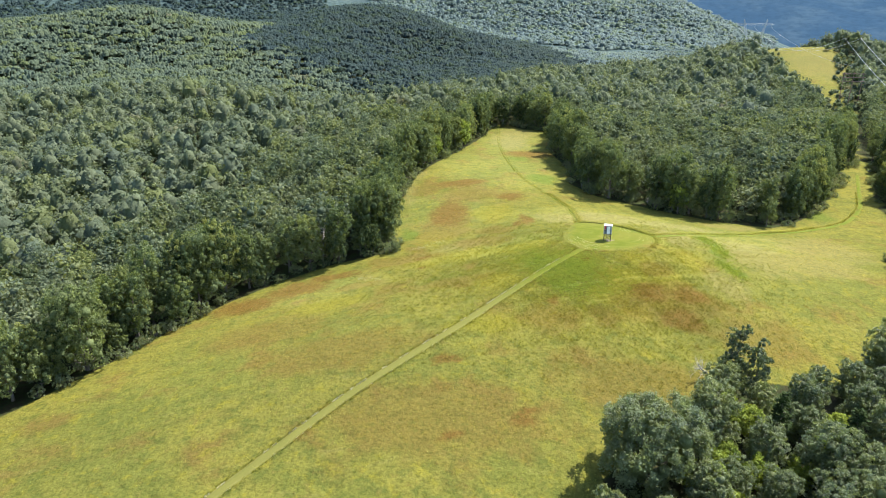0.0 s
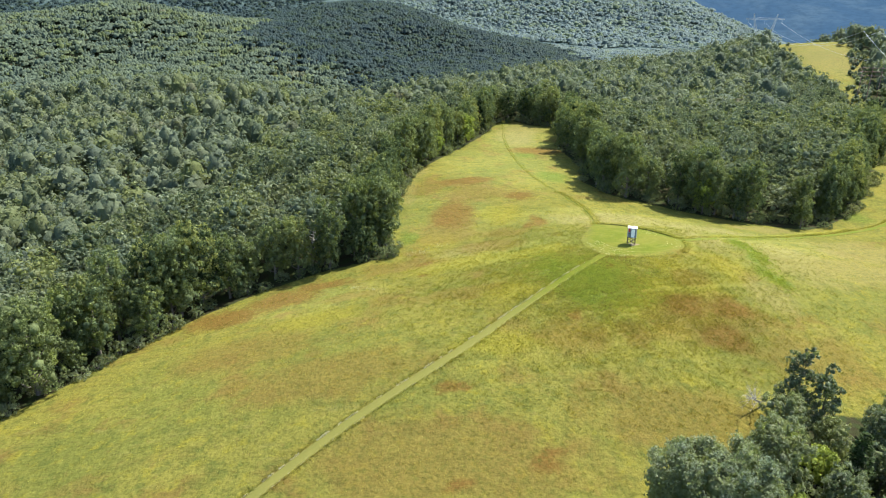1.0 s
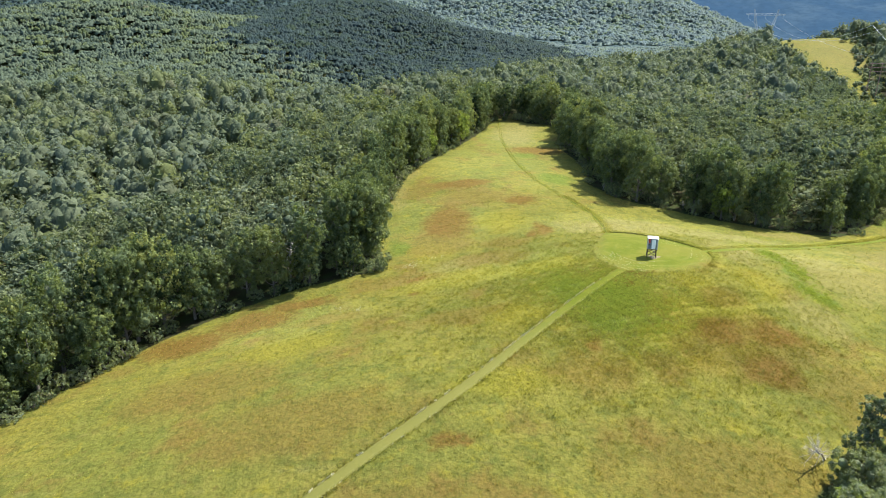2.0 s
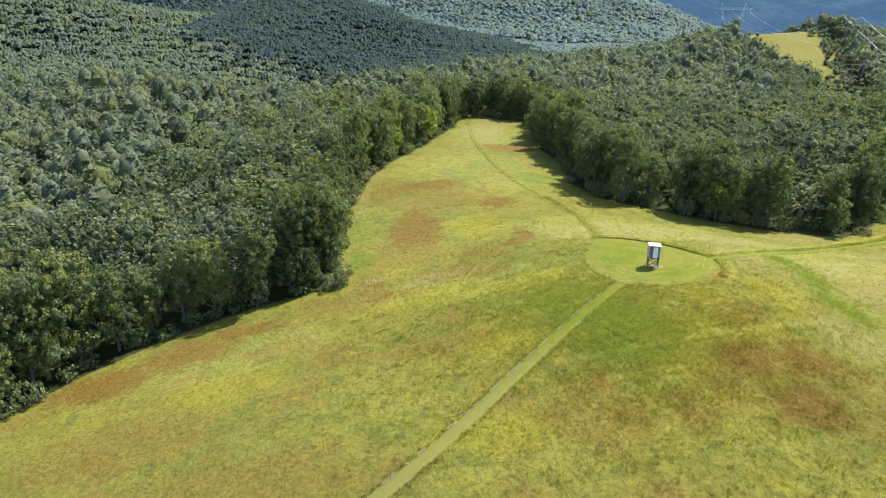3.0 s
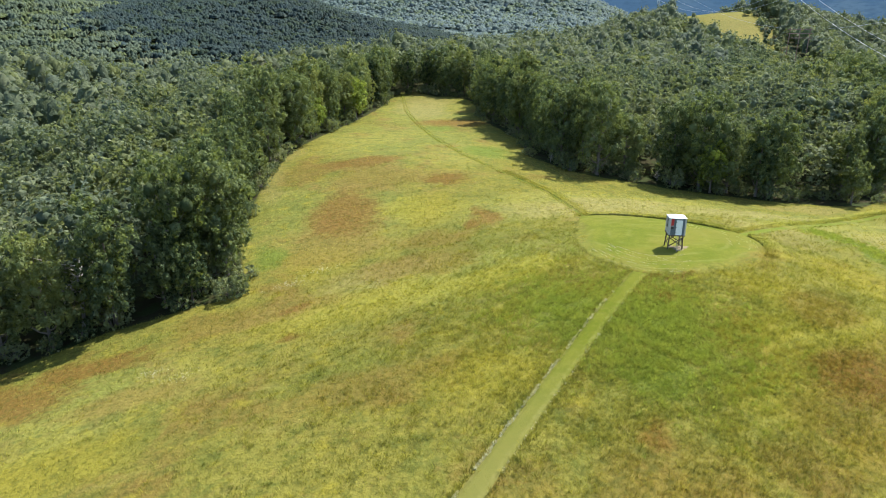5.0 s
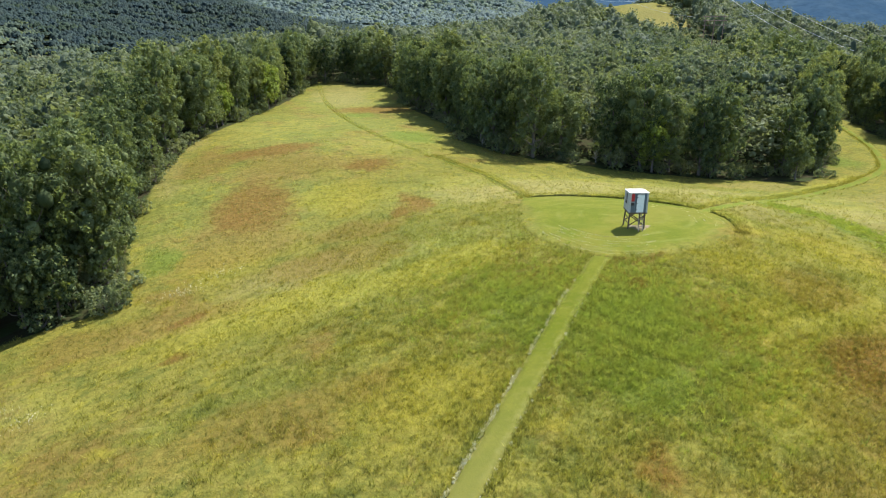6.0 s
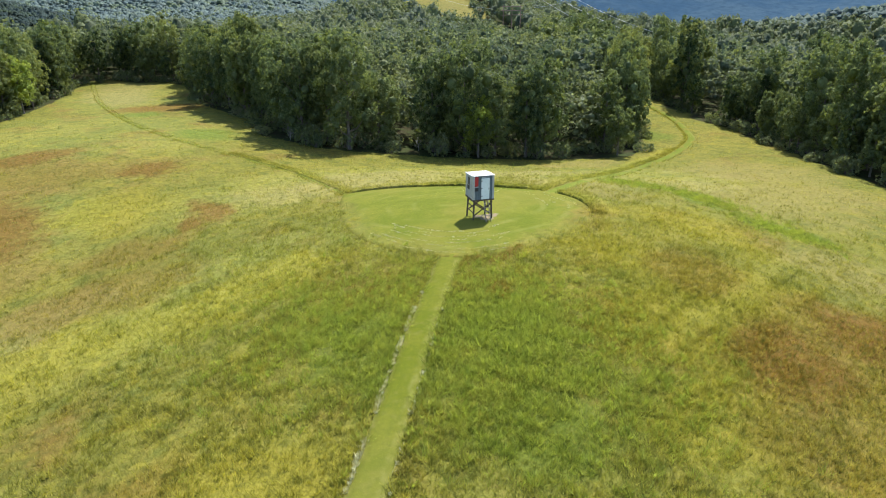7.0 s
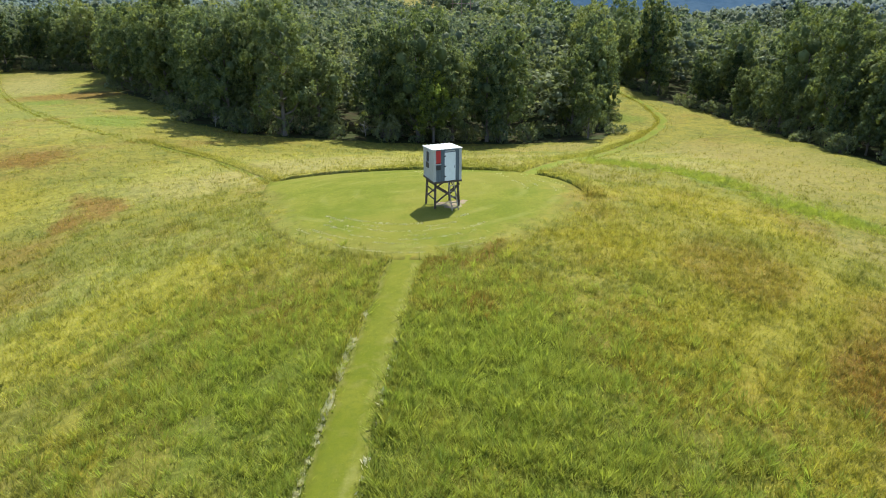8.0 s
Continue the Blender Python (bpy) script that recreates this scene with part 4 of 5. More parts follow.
x_, y_ = pick(px, py, (bear < 0.50) & (py < 1150))
woods("wooded_flank", hazy_x, hazy_y, FAR, LEAF_HAZED_FAR, (0.65, 1.1), "green woods at the foot of the mountainside, haze painted into the leaves", 88, round_=True)
woods("wooded_valley", x_, y_, FAR, LEAF_HAZED_VALLEY, (1.0, 1.6), "green woods in the valley, haze painted into the leaves", 84, round_=True)
px, py = scatter(-420, 800, 1110, 1760, 10.5, 74)
bear = np.arctan2(px, py)
x_, y_ = pick(px, py, (bear > -0.10) & (bear < 0.44) & ~((px < 0) & (py < 1280)))
woods("distant_wooded_hills", x_, y_, CANOPY, LEAF_HAZED_FAR, (0.6, 1.9), "distant forested mountainside, haze painted into the leaves", 85, round_=True)
px, py = scatter(300, 1300, 60, 690, 16.0, 75)
bear = np.arctan2(px - 20, py - 110)
x_, y_ = pick(px, py, (bear > 0.5) & (bear < 1.28) & (np.hypot(px - 20, py - 110) > 340) & ~((px < 520) & (py > 40) & (bear < 1.12)))
woods("wooded_hills_beyond", x_, y_, FAR, LEAF_HAZED_VALLEY, (1.0, 1.8), "green wooded hills beyond the valley, haze painted into the leaves", 87, round_=True)


def backdrop():
    """Mountains at the edge of sight; haze is painted in as blue colour and glow."""
    vs, fs, n, rows = [], [], 360, 9
    for i in range(n):
        a = 2 * math.pi * i / n
        crest = 190 + 60 * math.sin(3 * a + 0.7) + 38 * math.sin(7 * a + 2) + 22 * math.sin(17 * a + 1) + 10 * math.sin(41 * a)
        for j in range(rows):
            t = j / (rows - 1)
            r = 1500 + 1500 * t + 60 * math.sin(9 * a + 5 * t) * t
            vs.append((20 + r * math.sin(a), 170 + r * math.cos(a), -150 + (crest + 150) * t ** 0.8 + 9 * math.sin(23 * a + 9 * t) * t))
    for i in range(n):
        for j in range(rows - 1):
            k = (i + 1) % n
            fs.append((i * rows + j, i * rows + j + 1, k * rows + j + 1, k * rows + j))
    k = Nodes("haze_blue_mountains")
    raw = k.object_coords()
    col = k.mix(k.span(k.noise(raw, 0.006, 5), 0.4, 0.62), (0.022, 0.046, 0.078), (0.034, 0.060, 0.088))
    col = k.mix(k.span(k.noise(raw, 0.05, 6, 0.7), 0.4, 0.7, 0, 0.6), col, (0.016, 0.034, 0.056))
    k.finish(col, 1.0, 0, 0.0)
    # the glow imitates haze in front of the slopes
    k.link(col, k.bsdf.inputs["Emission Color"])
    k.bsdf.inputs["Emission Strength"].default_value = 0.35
    tagged(link_mesh("backdrop", vs, fs, k.mat, smooth_faces=True), "mountains on the horizon, haze painted in as blue colour and glow", "mountains", kind="structure")


backdrop()


# ---- hunting blind on stilts ----
STEEL_BLUE = painted("blue_grey_steel_siding", (0.115, 0.148, 0.180), (0.165, 0.190, 0.210), 0.45, 0.1)
STEEL_PALE = painted("pale_grey_steel_siding", (0.46, 0.46, 0.45), (0.34, 0.34, 0.32), 0.5, 0.1)
ROOF_WHITE = painted("white_steel_roofing", (0.72, 0.72, 0.71), (0.52, 0.51, 0.49), 0.35, 0.1)
DOOR_WHITE = painted("weathered_white_door_paint", (0.78, 0.81, 0.80), (0.66, 0.69, 0.67), 0.5)
RED = painted("red_shutter_paint", (0.50, 0.035, 0.035), (0.36, 0.03, 0.03), 0.5)
DARK = painted("dark_window_board", (0.045, 0.04, 0.04), (0.08, 0.07, 0.065), 0.6)
TIMBER = bark("weathered_brown_timber", (0.075, 0.055, 0.042), (0.13, 0.10, 0.08))
PLANK = bark("pale_ladder_wood", (0.26, 0.22, 0.17), (0.36, 0.31, 0.25))
IRON = painted("black_iron", (0.03, 0.03, 0.03), (0.06, 0.05, 0.04), 0.5, 0.6)


def siding(bm, a, b, z0, z1a, z1b, depth=0.02, pitch=0.15):
    """Ribbed sheet between two corners in plan, ribs proud to its right-hand side, with thickness."""
    a, b = Vector((*a, 0)), Vector((*b, 0))
    run = (b - a).length
    along = (b - a) / run
    out = Vector((along.y, -along.x, 0))
    stops = [(0.0, 0.0)]
    x = 0.02
    while x + 0.06 < run:
        stops += [(x, 0.0), (x + 0.012, depth), (x + 0.036, depth), (x + 0.048, 0.0)]
        x += pitch
    stops.append((run, 0.0))
    rows = []
    for s, d in stops:
        k = s / run
        p = a + along * s
        rows.append([bm.verts.new(p + out * e + Vector((0, 0, z))) for e, z in ((d, z0), (d, z1a + (z1b - z1a) * k), (-0.03, z1a + (z1b - z1a) * k), (-0.03, z0))])
    for r, q in zip(rows, rows[1:]):
        for i in range(4):
            bm.faces.new((r[i], q[i], q[(i + 1) % 4], r[(i + 1) % 4]))
    bm.faces.new(rows[0])
    bm.faces.new(rows[-1][::-1])


def hunting_blind(x, y, turn):
    thing = new("hunting_blind")
    z = ground_z(x, y) + 0.06
    thing.matrix_world = pose(x, y, z, 0, 0, turn) @ Matrix.Scale(1.02, 4)
    h, floor_z, front_z, back_z = 0.875, 1.62, 3.66, 3.55

    def add(name, material, build, label="", parent=None):
        bm = bmesh.new()
        build(bm)
        return part(name, bm, material, parent or thing, label)

    # stilts, bracing and platform
    for sx in (-1, 1):
        for sy in (-1, 1):
            add("post", TIMBER, lambda bm: beam(bm, (sx * 0.80, sy * 0.80, -0.25), (sx * 0.72, sy * 0.72, floor_z), 0.11, 0.11), "brown timber stilt")
    ring = [(-0.76, -0.76), (0.76, -0.76), (0.76, 0.76), (-0.76, 0.76)]
    for (ax, ay), (bx, by) in zip(ring, ring[1:] + ring[:1]):
        if ax < 0 and bx < 0:
            for z0 in (0.62, 1.12):
                add("brace", TIMBER, lambda bm: beam(bm, (-0.80, -0.80, z0), (-0.80, 0.80, z0), 0.035, 0.09))
            continue
        add("brace", TIMBER, lambda bm: beam(bm, (ax * 1.06, ay * 1.06, 0.35), (bx * 1.02, by * 1.02, 1.45), 0.035, 0.10))
        add("brace", TIMBER, lambda bm: beam(bm, (bx * 1.10, by * 1.10, 0.35), (ax * 1.06, ay * 1.06, 1.45), 0.035, 0.10))
    add("platform", TIMBER, lambda bm: box(bm, -h - 0.05, h + 0.05, -h - 0.05, h + 0.05, floor_z, floor_z + 0.12, 0.01), "dark timber platform under the cabin")
    base = floor_z + 0.12

    # walls: each side is built round its opening
    def front(bm):
        siding(bm, (-h, -h), (-h + 0.10, -h), base, front_z, front_z)
        siding(bm, (-h + 0.10, -h), (-h + 0.44, -h), base, base + 1.02, base + 1.02)
        siding(bm, (-h + 0.44, -h), (-h + 0.66, -h), base, front_z, front_z)
        siding(bm, (-h + 0.66, -h), (-h + 1.40, -h), base + 1.76, front_z, front_z)
        siding(bm, (-h + 1.40, -h), (h, -h), base, front_z, front_z)

    def west(bm):
        siding(bm, (-h, h), (-h, 0.42), base, back_z, back_z + 0.03)
        siding(bm, (-h, 0.42), (-h, -0.12), base, base + 1.02, base + 1.02)
        siding(bm, (-h, 0.42), (-h, -0.12), base + 1.66, back_z + 0.03, back_z + 0.06)
        siding(bm, (-h, -0.12), (-h, -h), base, back_z + 0.06, front_z)

    add("front_wall", STEEL_BLUE, front, "blue-grey ribbed steel wall")
    add("side_wall", STEEL_PALE, west, "pale grey ribbed steel wall")
    add("side_wall", STEEL_PALE, lambda bm: siding(bm, (h, -h), (h, h), base, front_z, back_z), "pale grey ribbed steel wall")
    add("back_wall", STEEL_BLUE, lambda bm: siding(bm, (h, h), (-h, h), base, back_z, back_z), "blue-grey ribbed steel wall")
    for sx, sy in ((-1, -1), (1, -1), (1, 1), (-1, 1)):
        top = front_z if sy < 0 else back_z

        def corner(bm):
            x0, y0 = sx * (h + 0.025), sy * (h + 0.025)
            box(bm, min(x0, x0 - sx * 0.16), max(x0, x0 - sx * 0.16), min(y0, y0 - sy * 0.02), max(y0, y0 - sy * 0.02), base - 0.02, top, 0.004)
            box(bm, min(x0, x0 - sx * 0.02), max(x0, x0 - sx * 0.02), min(y0 - sy * 0.021, y0 - sy * 0.16), max(y0 - sy * 0.021, y0 - sy * 0.16), base - 0.02, top, 0.004)

        add("corner_trim", STEEL_PALE, corner, "pale folded metal corner trim")

    # front window with a red shutter and a lowered flap
    # a dark board behind each opening stands in for the shaded interior
    win = add("window", DARK, lambda bm: box(bm, -h + 0.10, -h + 0.44, -h + 0.03, -h + 0.05, base + 1.02, front_z - 0.02), "dark board filling the window opening in place of the shade inside")
    add("shutter", RED, lambda bm: box(bm, -h + 0.11, -h + 0.43, -h - 0.025, -h + 0.005, base + 1.12, front_z - 0.05, 0.006), "red painted shutter", win)
    add("sill", STEEL_PALE, lambda bm: box(bm, -h + 0.08, -h + 0.46, -h - 0.05, -h + 0.03, base + 1.03, base + 1.075, 0.006), "", win)
    add("flap", DARK, lambda bm: box(bm, -h + 0.12, -h + 0.42, -h - 0.06, -h - 0.035, base + 0.72, base + 1.0, 0.006), "dark board flap hanging below the window", win)
    win = add("window", DARK, lambda bm: box(bm, -h + 0.03, -h + 0.05, -0.12, 0.42, base + 1.02, base + 1.66), "dark board filling the window opening in place of the shade inside")
    add("frame", STEEL_PALE, lambda bm: (box(bm, -h - 0.03, -h, -0.16, -0.115, base + 0.98, base + 1.70, 0.004), box(bm, -h - 0.03, -h, 0.415, 0.46, base + 0.98, base + 1.70, 0.004), box(bm, -h - 0.03, -h, -0.115, 0.415, base + 1.655, base + 1.70, 0.004)), "", win)
    add("flap", DARK, lambda bm: box(bm, -h - 0.06, -h - 0.035, -0.10, 0.40, base + 0.66, base + 1.0, 0.006), "dark board flap hanging below the window", win)

    # door
    door = add("door", DOOR_WHITE, lambda bm: box(bm, -h + 0.68, -h + 1.38, -h - 0.035, -h + 0.01, base + 0.01, base + 1.74, 0.008), "weathered white cabin door, closed")
    add("door_frame", STEEL_BLUE, lambda bm: (box(bm, -h + 0.64, -h + 0.678, -h - 0.03, -h + 0.012, base, base + 1.79, 0.004), box(bm, -h + 1.382, -h + 1.42, -h - 0.03, -h + 0.012, base, base + 1.79, 0.004), box(bm, -h + 0.678, -h + 1.382, -h - 0.03, -h + 0.012, base + 1.745, base + 1.79, 0.004)))
    for k in (0.25, 0.88, 1.5):
        add("hinge", IRON, lambda bm: box(bm, -h + 0.64, -h + 0.76, -h - 0.05, -h - 0.034, base + k, base + k + 0.07, 0.004), "black iron hinge", door)
    add("handle", IRON, lambda bm: beam(bm, (-h + 1.30, -h - 0.06, base + 0.78), (-h + 1.30, -h - 0.06, base + 0.92), 0.02, 0.03), "black iron pull", door)
    add("lintel_board", STEEL_PALE, lambda bm: box(bm, -h + 0.72, -h + 1.34, -h - 0.032, -h - 0.021, base + 1.80, base + 1.86, 0.003), "pale board above the door")

    # ribbed roof sheet with an overhang, a little higher at the front
    def roof(bm):
        e, n = h + 0.07, 8
        rows = []
        for i in range(n * 4 + 1):
            k = i / (n * 4)
            up = 0.05 if i % 4 == 1 else 0.0
            x0 = -e + 2 * e * k
            rows.append([bm.verts.new((x0, yy, zz + up + dz)) for yy, zz, dz in ((-e, front_z + 0.05, 0), (e, back_z + 0.03, 0), (e, back_z + 0.03, -0.03), (-e, front_z + 0.05, -0.03))])
        for r, q in zip(rows, rows[1:]):
            for i in range(4):
                bm.faces.new((r[i], q[i], q[(i + 1) % 4], r[(i + 1) % 4]))
        bm.faces.new(rows[0])
        bm.faces.new(rows[-1][::-1])

    add("roof", ROOF_WHITE, roof, "white ribbed metal roof")

    # ladder to the door
    ladder = add("ladder", PLANK, lambda bm: (beam(bm, (-0.02, -h - 0.85, 0.0), (0.02, -h - 0.08, floor_z + 0.05), 0.04, 0.08), beam(bm, (0.40, -h - 0.85, 0.0), (0.36, -h - 0.08, floor_z + 0.05), 0.04, 0.08)), "grey wooden ladder rails")
    for i in range(5):
        t = (i + 0.7) / 5.4
        add("rung", PLANK, lambda bm: beam(bm, (-0.01, -h - 0.85 + 0.77 * t, (floor_z + 0.05) * t), (0.39, -h - 0.85 + 0.77 * t, (floor_z + 0.05) * t), 0.04, 0.05), "", ladder)
    return tagged(thing, "metal-clad hunting blind on timber stilts in the mown lawn", "hunting blind")


BLIND_X, BLIND_Y = 39.05, 150.0
hunting_blind(BLIND_X, BLIND_Y, -15)


def worn_soil():
    vs, fs, n = [(BLIND_X + 0.5, BLIND_Y - 0.3, ground_z(BLIND_X + 0.5, BLIND_Y - 0.3) + 0.05)], [], 40
    rng = random.Random(3)
    for ring in (0.5, 1.0, 1.15):
        for i in range(n):
            a = 2 * math.pi * i / n
            r = ring * (1.0 + 0.22 * math.sin(3 * a + 1) + 0.10 * math.sin(7 * a) + rng.uniform(-0.05, 0.05))
            x, y = BLIND_X + 0.5 + r * math.cos(a), BLIND_Y - 0.3 + 0.8 * r * math.sin(a)
            vs.append((x, y, ground_z(x, y) + (0.05 if ring < 1.1 else 0.0)))
    for k in range(2):
        for i in range(n):
            j = (i + 1) % n
            fs.append((1 + k * n + i, 1 + (k + 1) * n + i, 1 + (k + 1) * n + j, 1 + k * n + j))
    for i in range(0, n, 2):
        fs.append((0, 1 + i, 2 + i, 1 + (i + 2) % n))
    soil = Nodes("bare_trodden_soil")
    c = soil.object_coords()
    soil.bump(soil.noise(c, 14, 6), 0.6, 0.04)
    mat = soil.finish(soil.mix(soil.span(soil.noise(c, 3.5, 6, 0.7), 0.42, 0.6), (0.165, 0.115, 0.080), (0.12, 0.13, 0.04)), 0.9)
    tagged(link_mesh("worn_soil", vs, fs, mat, smooth_faces=True), "bare trodden soil under the hunting blind", "soil", kind="structure")


worn_soil()

# ---- power line ----
GALV = painted("galvanised_steel", (0.46, 0.48, 0.50), (0.36, 0.37, 0.38), 0.45, 0.5, 0.4)
CABLE = painted("bright_aluminium_cable", (0.50, 0.53, 0.56), (0.42, 0.44, 0.46), 0.45, 0.5, 0.1)
TOWER_X, TOWER_Y, ARM_Z = 276.0, 628.0, 25.3
LINE = Vector((-0.225, -0.974, 0))
CROSS = Vector((0.974, -0.225, 0))


def pylon():
    thing = new("power_pylon")
    foot = ground_z(TOWER_X, TOWER_Y)
    thing.matrix_world = Matrix.Translation((TOWER_X, TOWER_Y, foot))
    arm = ARM_Z - foot

    def lattice(name, ends, label):
        """A square lattice mast through the given centre points and half-widths."""
        bm = bmesh.new()
        for (p, w), (q, v) in zip(ends, ends[1:]):
            p, q = Vector(p), Vector(q)
            steps = max(2, int((q - p).length / 3.0))
            flat = abs((q - p).normalized().z) < 0.5
            e1, e2 = (Vector((0, 0, 1)), LINE) if flat else (CROSS, LINE)
            for i in range(steps):
                a, b = p + (q - p) * i / steps, p + (q - p) * (i + 1) / steps
                wa, wb = w + (v - w) * i / steps, w + (v - w) * (i + 1) / steps
                for s1, s2 in ((-1, -1), (1, -1), (1, 1), (-1, 1)):
                    beam(bm, a + e1 * wa * s1 + e2 * wa * s2, b + e1 * wb * s1 + e2 * wb * s2, 0.22, 0.22, 0)
                beam(bm, a - e1 * wa - e2 * wa, b + e1 * wb - e2 * wb, 0.14, 0.14, 0)
                beam(bm, a + e1 * wa + e2 * wa, b - e1 * wb + e2 * wb, 0.14, 0.14, 0)
        part(name, bm, GALV, thing, label)

    for s in (-1, 1):
        lattice("leg", [(CROSS * (1.2 * s), 0.35), (CROSS * (7.0 * s) + Vector((0, 0, arm * 0.72)), 0.8), (CROSS * (9.5 * s) + Vector((0, 0, arm + 4)), 0.25)], "slanting lattice leg")
    lattice("crossarm", [(CROSS * -15.5 + Vector((0, 0, arm)), 0.25), (CROSS * -8 + Vector((0, 0, arm)), 0.7), (CROSS * 8 + Vector((0, 0, arm)), 0.7), (CROSS * 15.5 + Vector((0, 0, arm)), 0.25)], "long lattice crossarm")
    for o in (-13.5, 0, 13.5):
        vs, fs = tube([tuple(CROSS * o + Vector((0, 0, arm - k))) for k in np.linspace(0, 3.0, 9)], [0.10, 0.2, 0.10, 0.2, 0.10, 0.2, 0.10, 0.2, 0.10], 6)
        ins = link_mesh("insulator", vs, fs, GALV)
        ins.parent = thing
    tagged(thing, "pale galvanised steel power pylon with a wide crossarm", "pylon")


def cables():
    # plan offset and height of each cable over y - 300, and its place on the crossarm
    for off, base, slope, arm in ((228, -7.3, 0.141, -13.5), (238, -5.2, 0.125, 0), (290, -11.8, 0.046, 13.5)):
        pts = [(off + 0.15 * u, 300 + u, base + slope * u + 0.0008 * u * u) for u in np.linspace(20, 136, 36)]
        a = Vector(pts[-1])
        b = Vector((TOWER_X, TOWER_Y, ARM_Z - 3)) + CROSS * arm
        for t in np.linspace(0.04, 1, 24):
            p = a.lerp(b, t) - Vector((0, 0, 52 * t * (1 - t)))
            pts.append(tuple(p))
        vs, fs = tube(pts, [0.062] * len(pts), 5)
        tagged(link_mesh("power_cable", vs, fs, CABLE), "bright bundled power cable strung from the pylon", "cable", "cables of the power line")


def pole_frame(x, y):
    """A weathered H-frame of timber poles and crossarms."""
    thing = new("power_pole_frame")
    thing.matrix_world = pose(x, y, ground_z(x, y), 0, 0, -8)
    for o in (-5.5, 0, 5.5):
        v, f = tube([(o, 0, -1), (o, 0, 10), (o, 0, 20)], [0.24, 0.2, 0.16], 8)
        ob = link_mesh("pole", v, f, RUSTY, smooth_faces=True)
        ob.parent = thing
    for z0 in (14.5, 16.8, 19.0):
        bm = bmesh.new()
        beam(bm, (-7, -0.25, z0), (7, -0.25, z0), 0.2, 0.3)
        part("crossarm", bm, RUSTY, thing)
    tagged(thing, "weathered brown timber pole frame rising from the scrub", "power pole")


RUSTY = bark("rust_brown_timber", (0.22, 0.13, 0.10), (0.34, 0.23, 0.19))
pole_frame(252.8, 425.9)
pylon()
cables()


# ---- bare tree in the thicket ----
def dead_tree(x, y, tilt, turn, scale, label):
    rng = random.Random(17)
    thing = new("dead_tree")
    thing.matrix_world = pose(x, y, ground_z(x, y), 0, tilt, turn) @ Matrix.Scale(scale, 4)
    tv, tf = tube([(0, 0, -0.3), (0.1, 0, 1.5), (0.0, 0.15, 3.2), (0.2, 0.1, 5.2)], [0.14, 0.11, 0.08, 0.03], 7)
    trunk = link_mesh("trunk", tv, tf, BARK_DEAD, smooth_faces=True)
    chunks = []
    for i in range(22):
        z = rng.uniform(1.2, 5.0)
        a = rng.uniform(0, 6.28)
        l = rng.uniform(1.0, 2.4)
        p = Vector((0.08, 0.05, z))
        d = Vector((math.cos(a), math.sin(a), rng.uniform(0.3, 0.9))).normalized()
        mid, tip = p + d * l * 0.5, p + d * l + Vector((0, 0, rng.uniform(-0.2, 0.3)))
        chunks.append(tube([tuple(p), tuple(mid), tuple(tip)], [0.045, 0.03, 0.008], 4))
        for j in range(5):
            q = mid + (tip - mid) * rng.uniform(0, 1)
            e = Vector((rng.uniform(-1, 1), rng.uniform(-1, 1), rng.uniform(0, 1))) * 0.7
            chunks.append(tube([tuple(q), tuple(q + e)], [0.018, 0.005], 3))
    limbs = link_mesh("bare_limb", *join(chunks), BARK_DEAD)
    trunk.parent = limbs.parent = thing
    return tagged(thing, label, "tree")


dead_tree(45.8, 100.2, -48, 35, 1.0, "leaning dead tree with bleached bare branches")
dead_tree(-31.5, 164.6, 6, 40, 2.0, "tall standing dead tree with pale bare branches")
dead_tree(46.4, 217.2, 8, 10, 0.34, "small pale leafless sapling at the wood's foot")
dead_tree(65.6, 206.4, 12, 75, 0.42, "dry bleached sapling among the grass by the wood")
dead_tree(67.2, 205.6, -14, 150, 0.36, "dry bleached sapling among the grass by the wood")


# ---- meadow grass ----
def blades(px, py, per, height, width, spread, rng, lift=0.0, arch=(0.2, 0.9), comb=False):
    """Tapered blades, one triangle each, in tufts at the given places."""
    n = len(px) * per
    x = np.repeat(px, per) + rng.normal(size=n) * spread
    y = np.repeat(py, per) + rng.normal(size=n) * spread
    h = np.repeat(height * rng.uniform(0.55, 1.25, len(px)), per) * rng.uniform(0.7, 1.15, n)
    h = h * np.clip(1 + 0.9 * ripple(x, y, 0.13, 0.4) + 0.4 * ripple(x, y, 0.8, 1.7), 0.25, 2.0)
    a = rng.uniform(0, 2 * math.pi, n)
    lean = h * rng.uniform(*arch, n)
    b = rng.uniform(0, 2 * math.pi, n)
    if comb:
        # a tuft's blades arch outwards and over to one side, tallest in its middle
        ox, oy = (x - np.repeat(px, per)) / spread, (y - np.repeat(py, per)) / spread
        side = np.repeat(rng.uniform(0, 2 * math.pi, len(px)), per)
        b = np.arctan2(oy + 0.8 * np.sin(side), ox + 0.8 * np.cos(side)) + rng.normal(size=n) * 0.35
        h = h * (0.55 + 0.75 * np.exp(-(ox * ox + oy * oy) / 1.6))
    w = width * rng.uniform(0.6, 1.4, n) * 0.5
    z = land(x, y) + lift - 0.03
    p0 = np.stack([x - np.cos(a) * w, y - np.sin(a) * w, z], 1)
    p1 = np.stack([x + np.cos(a) * w, y + np.sin(a) * w, z], 1)
    tip = np.stack([x + np.cos(b) * lean, y + np.sin(b) * lean, z + h], 1)
    return np.stack([p0, p1, tip], 1).reshape(-1, 3)


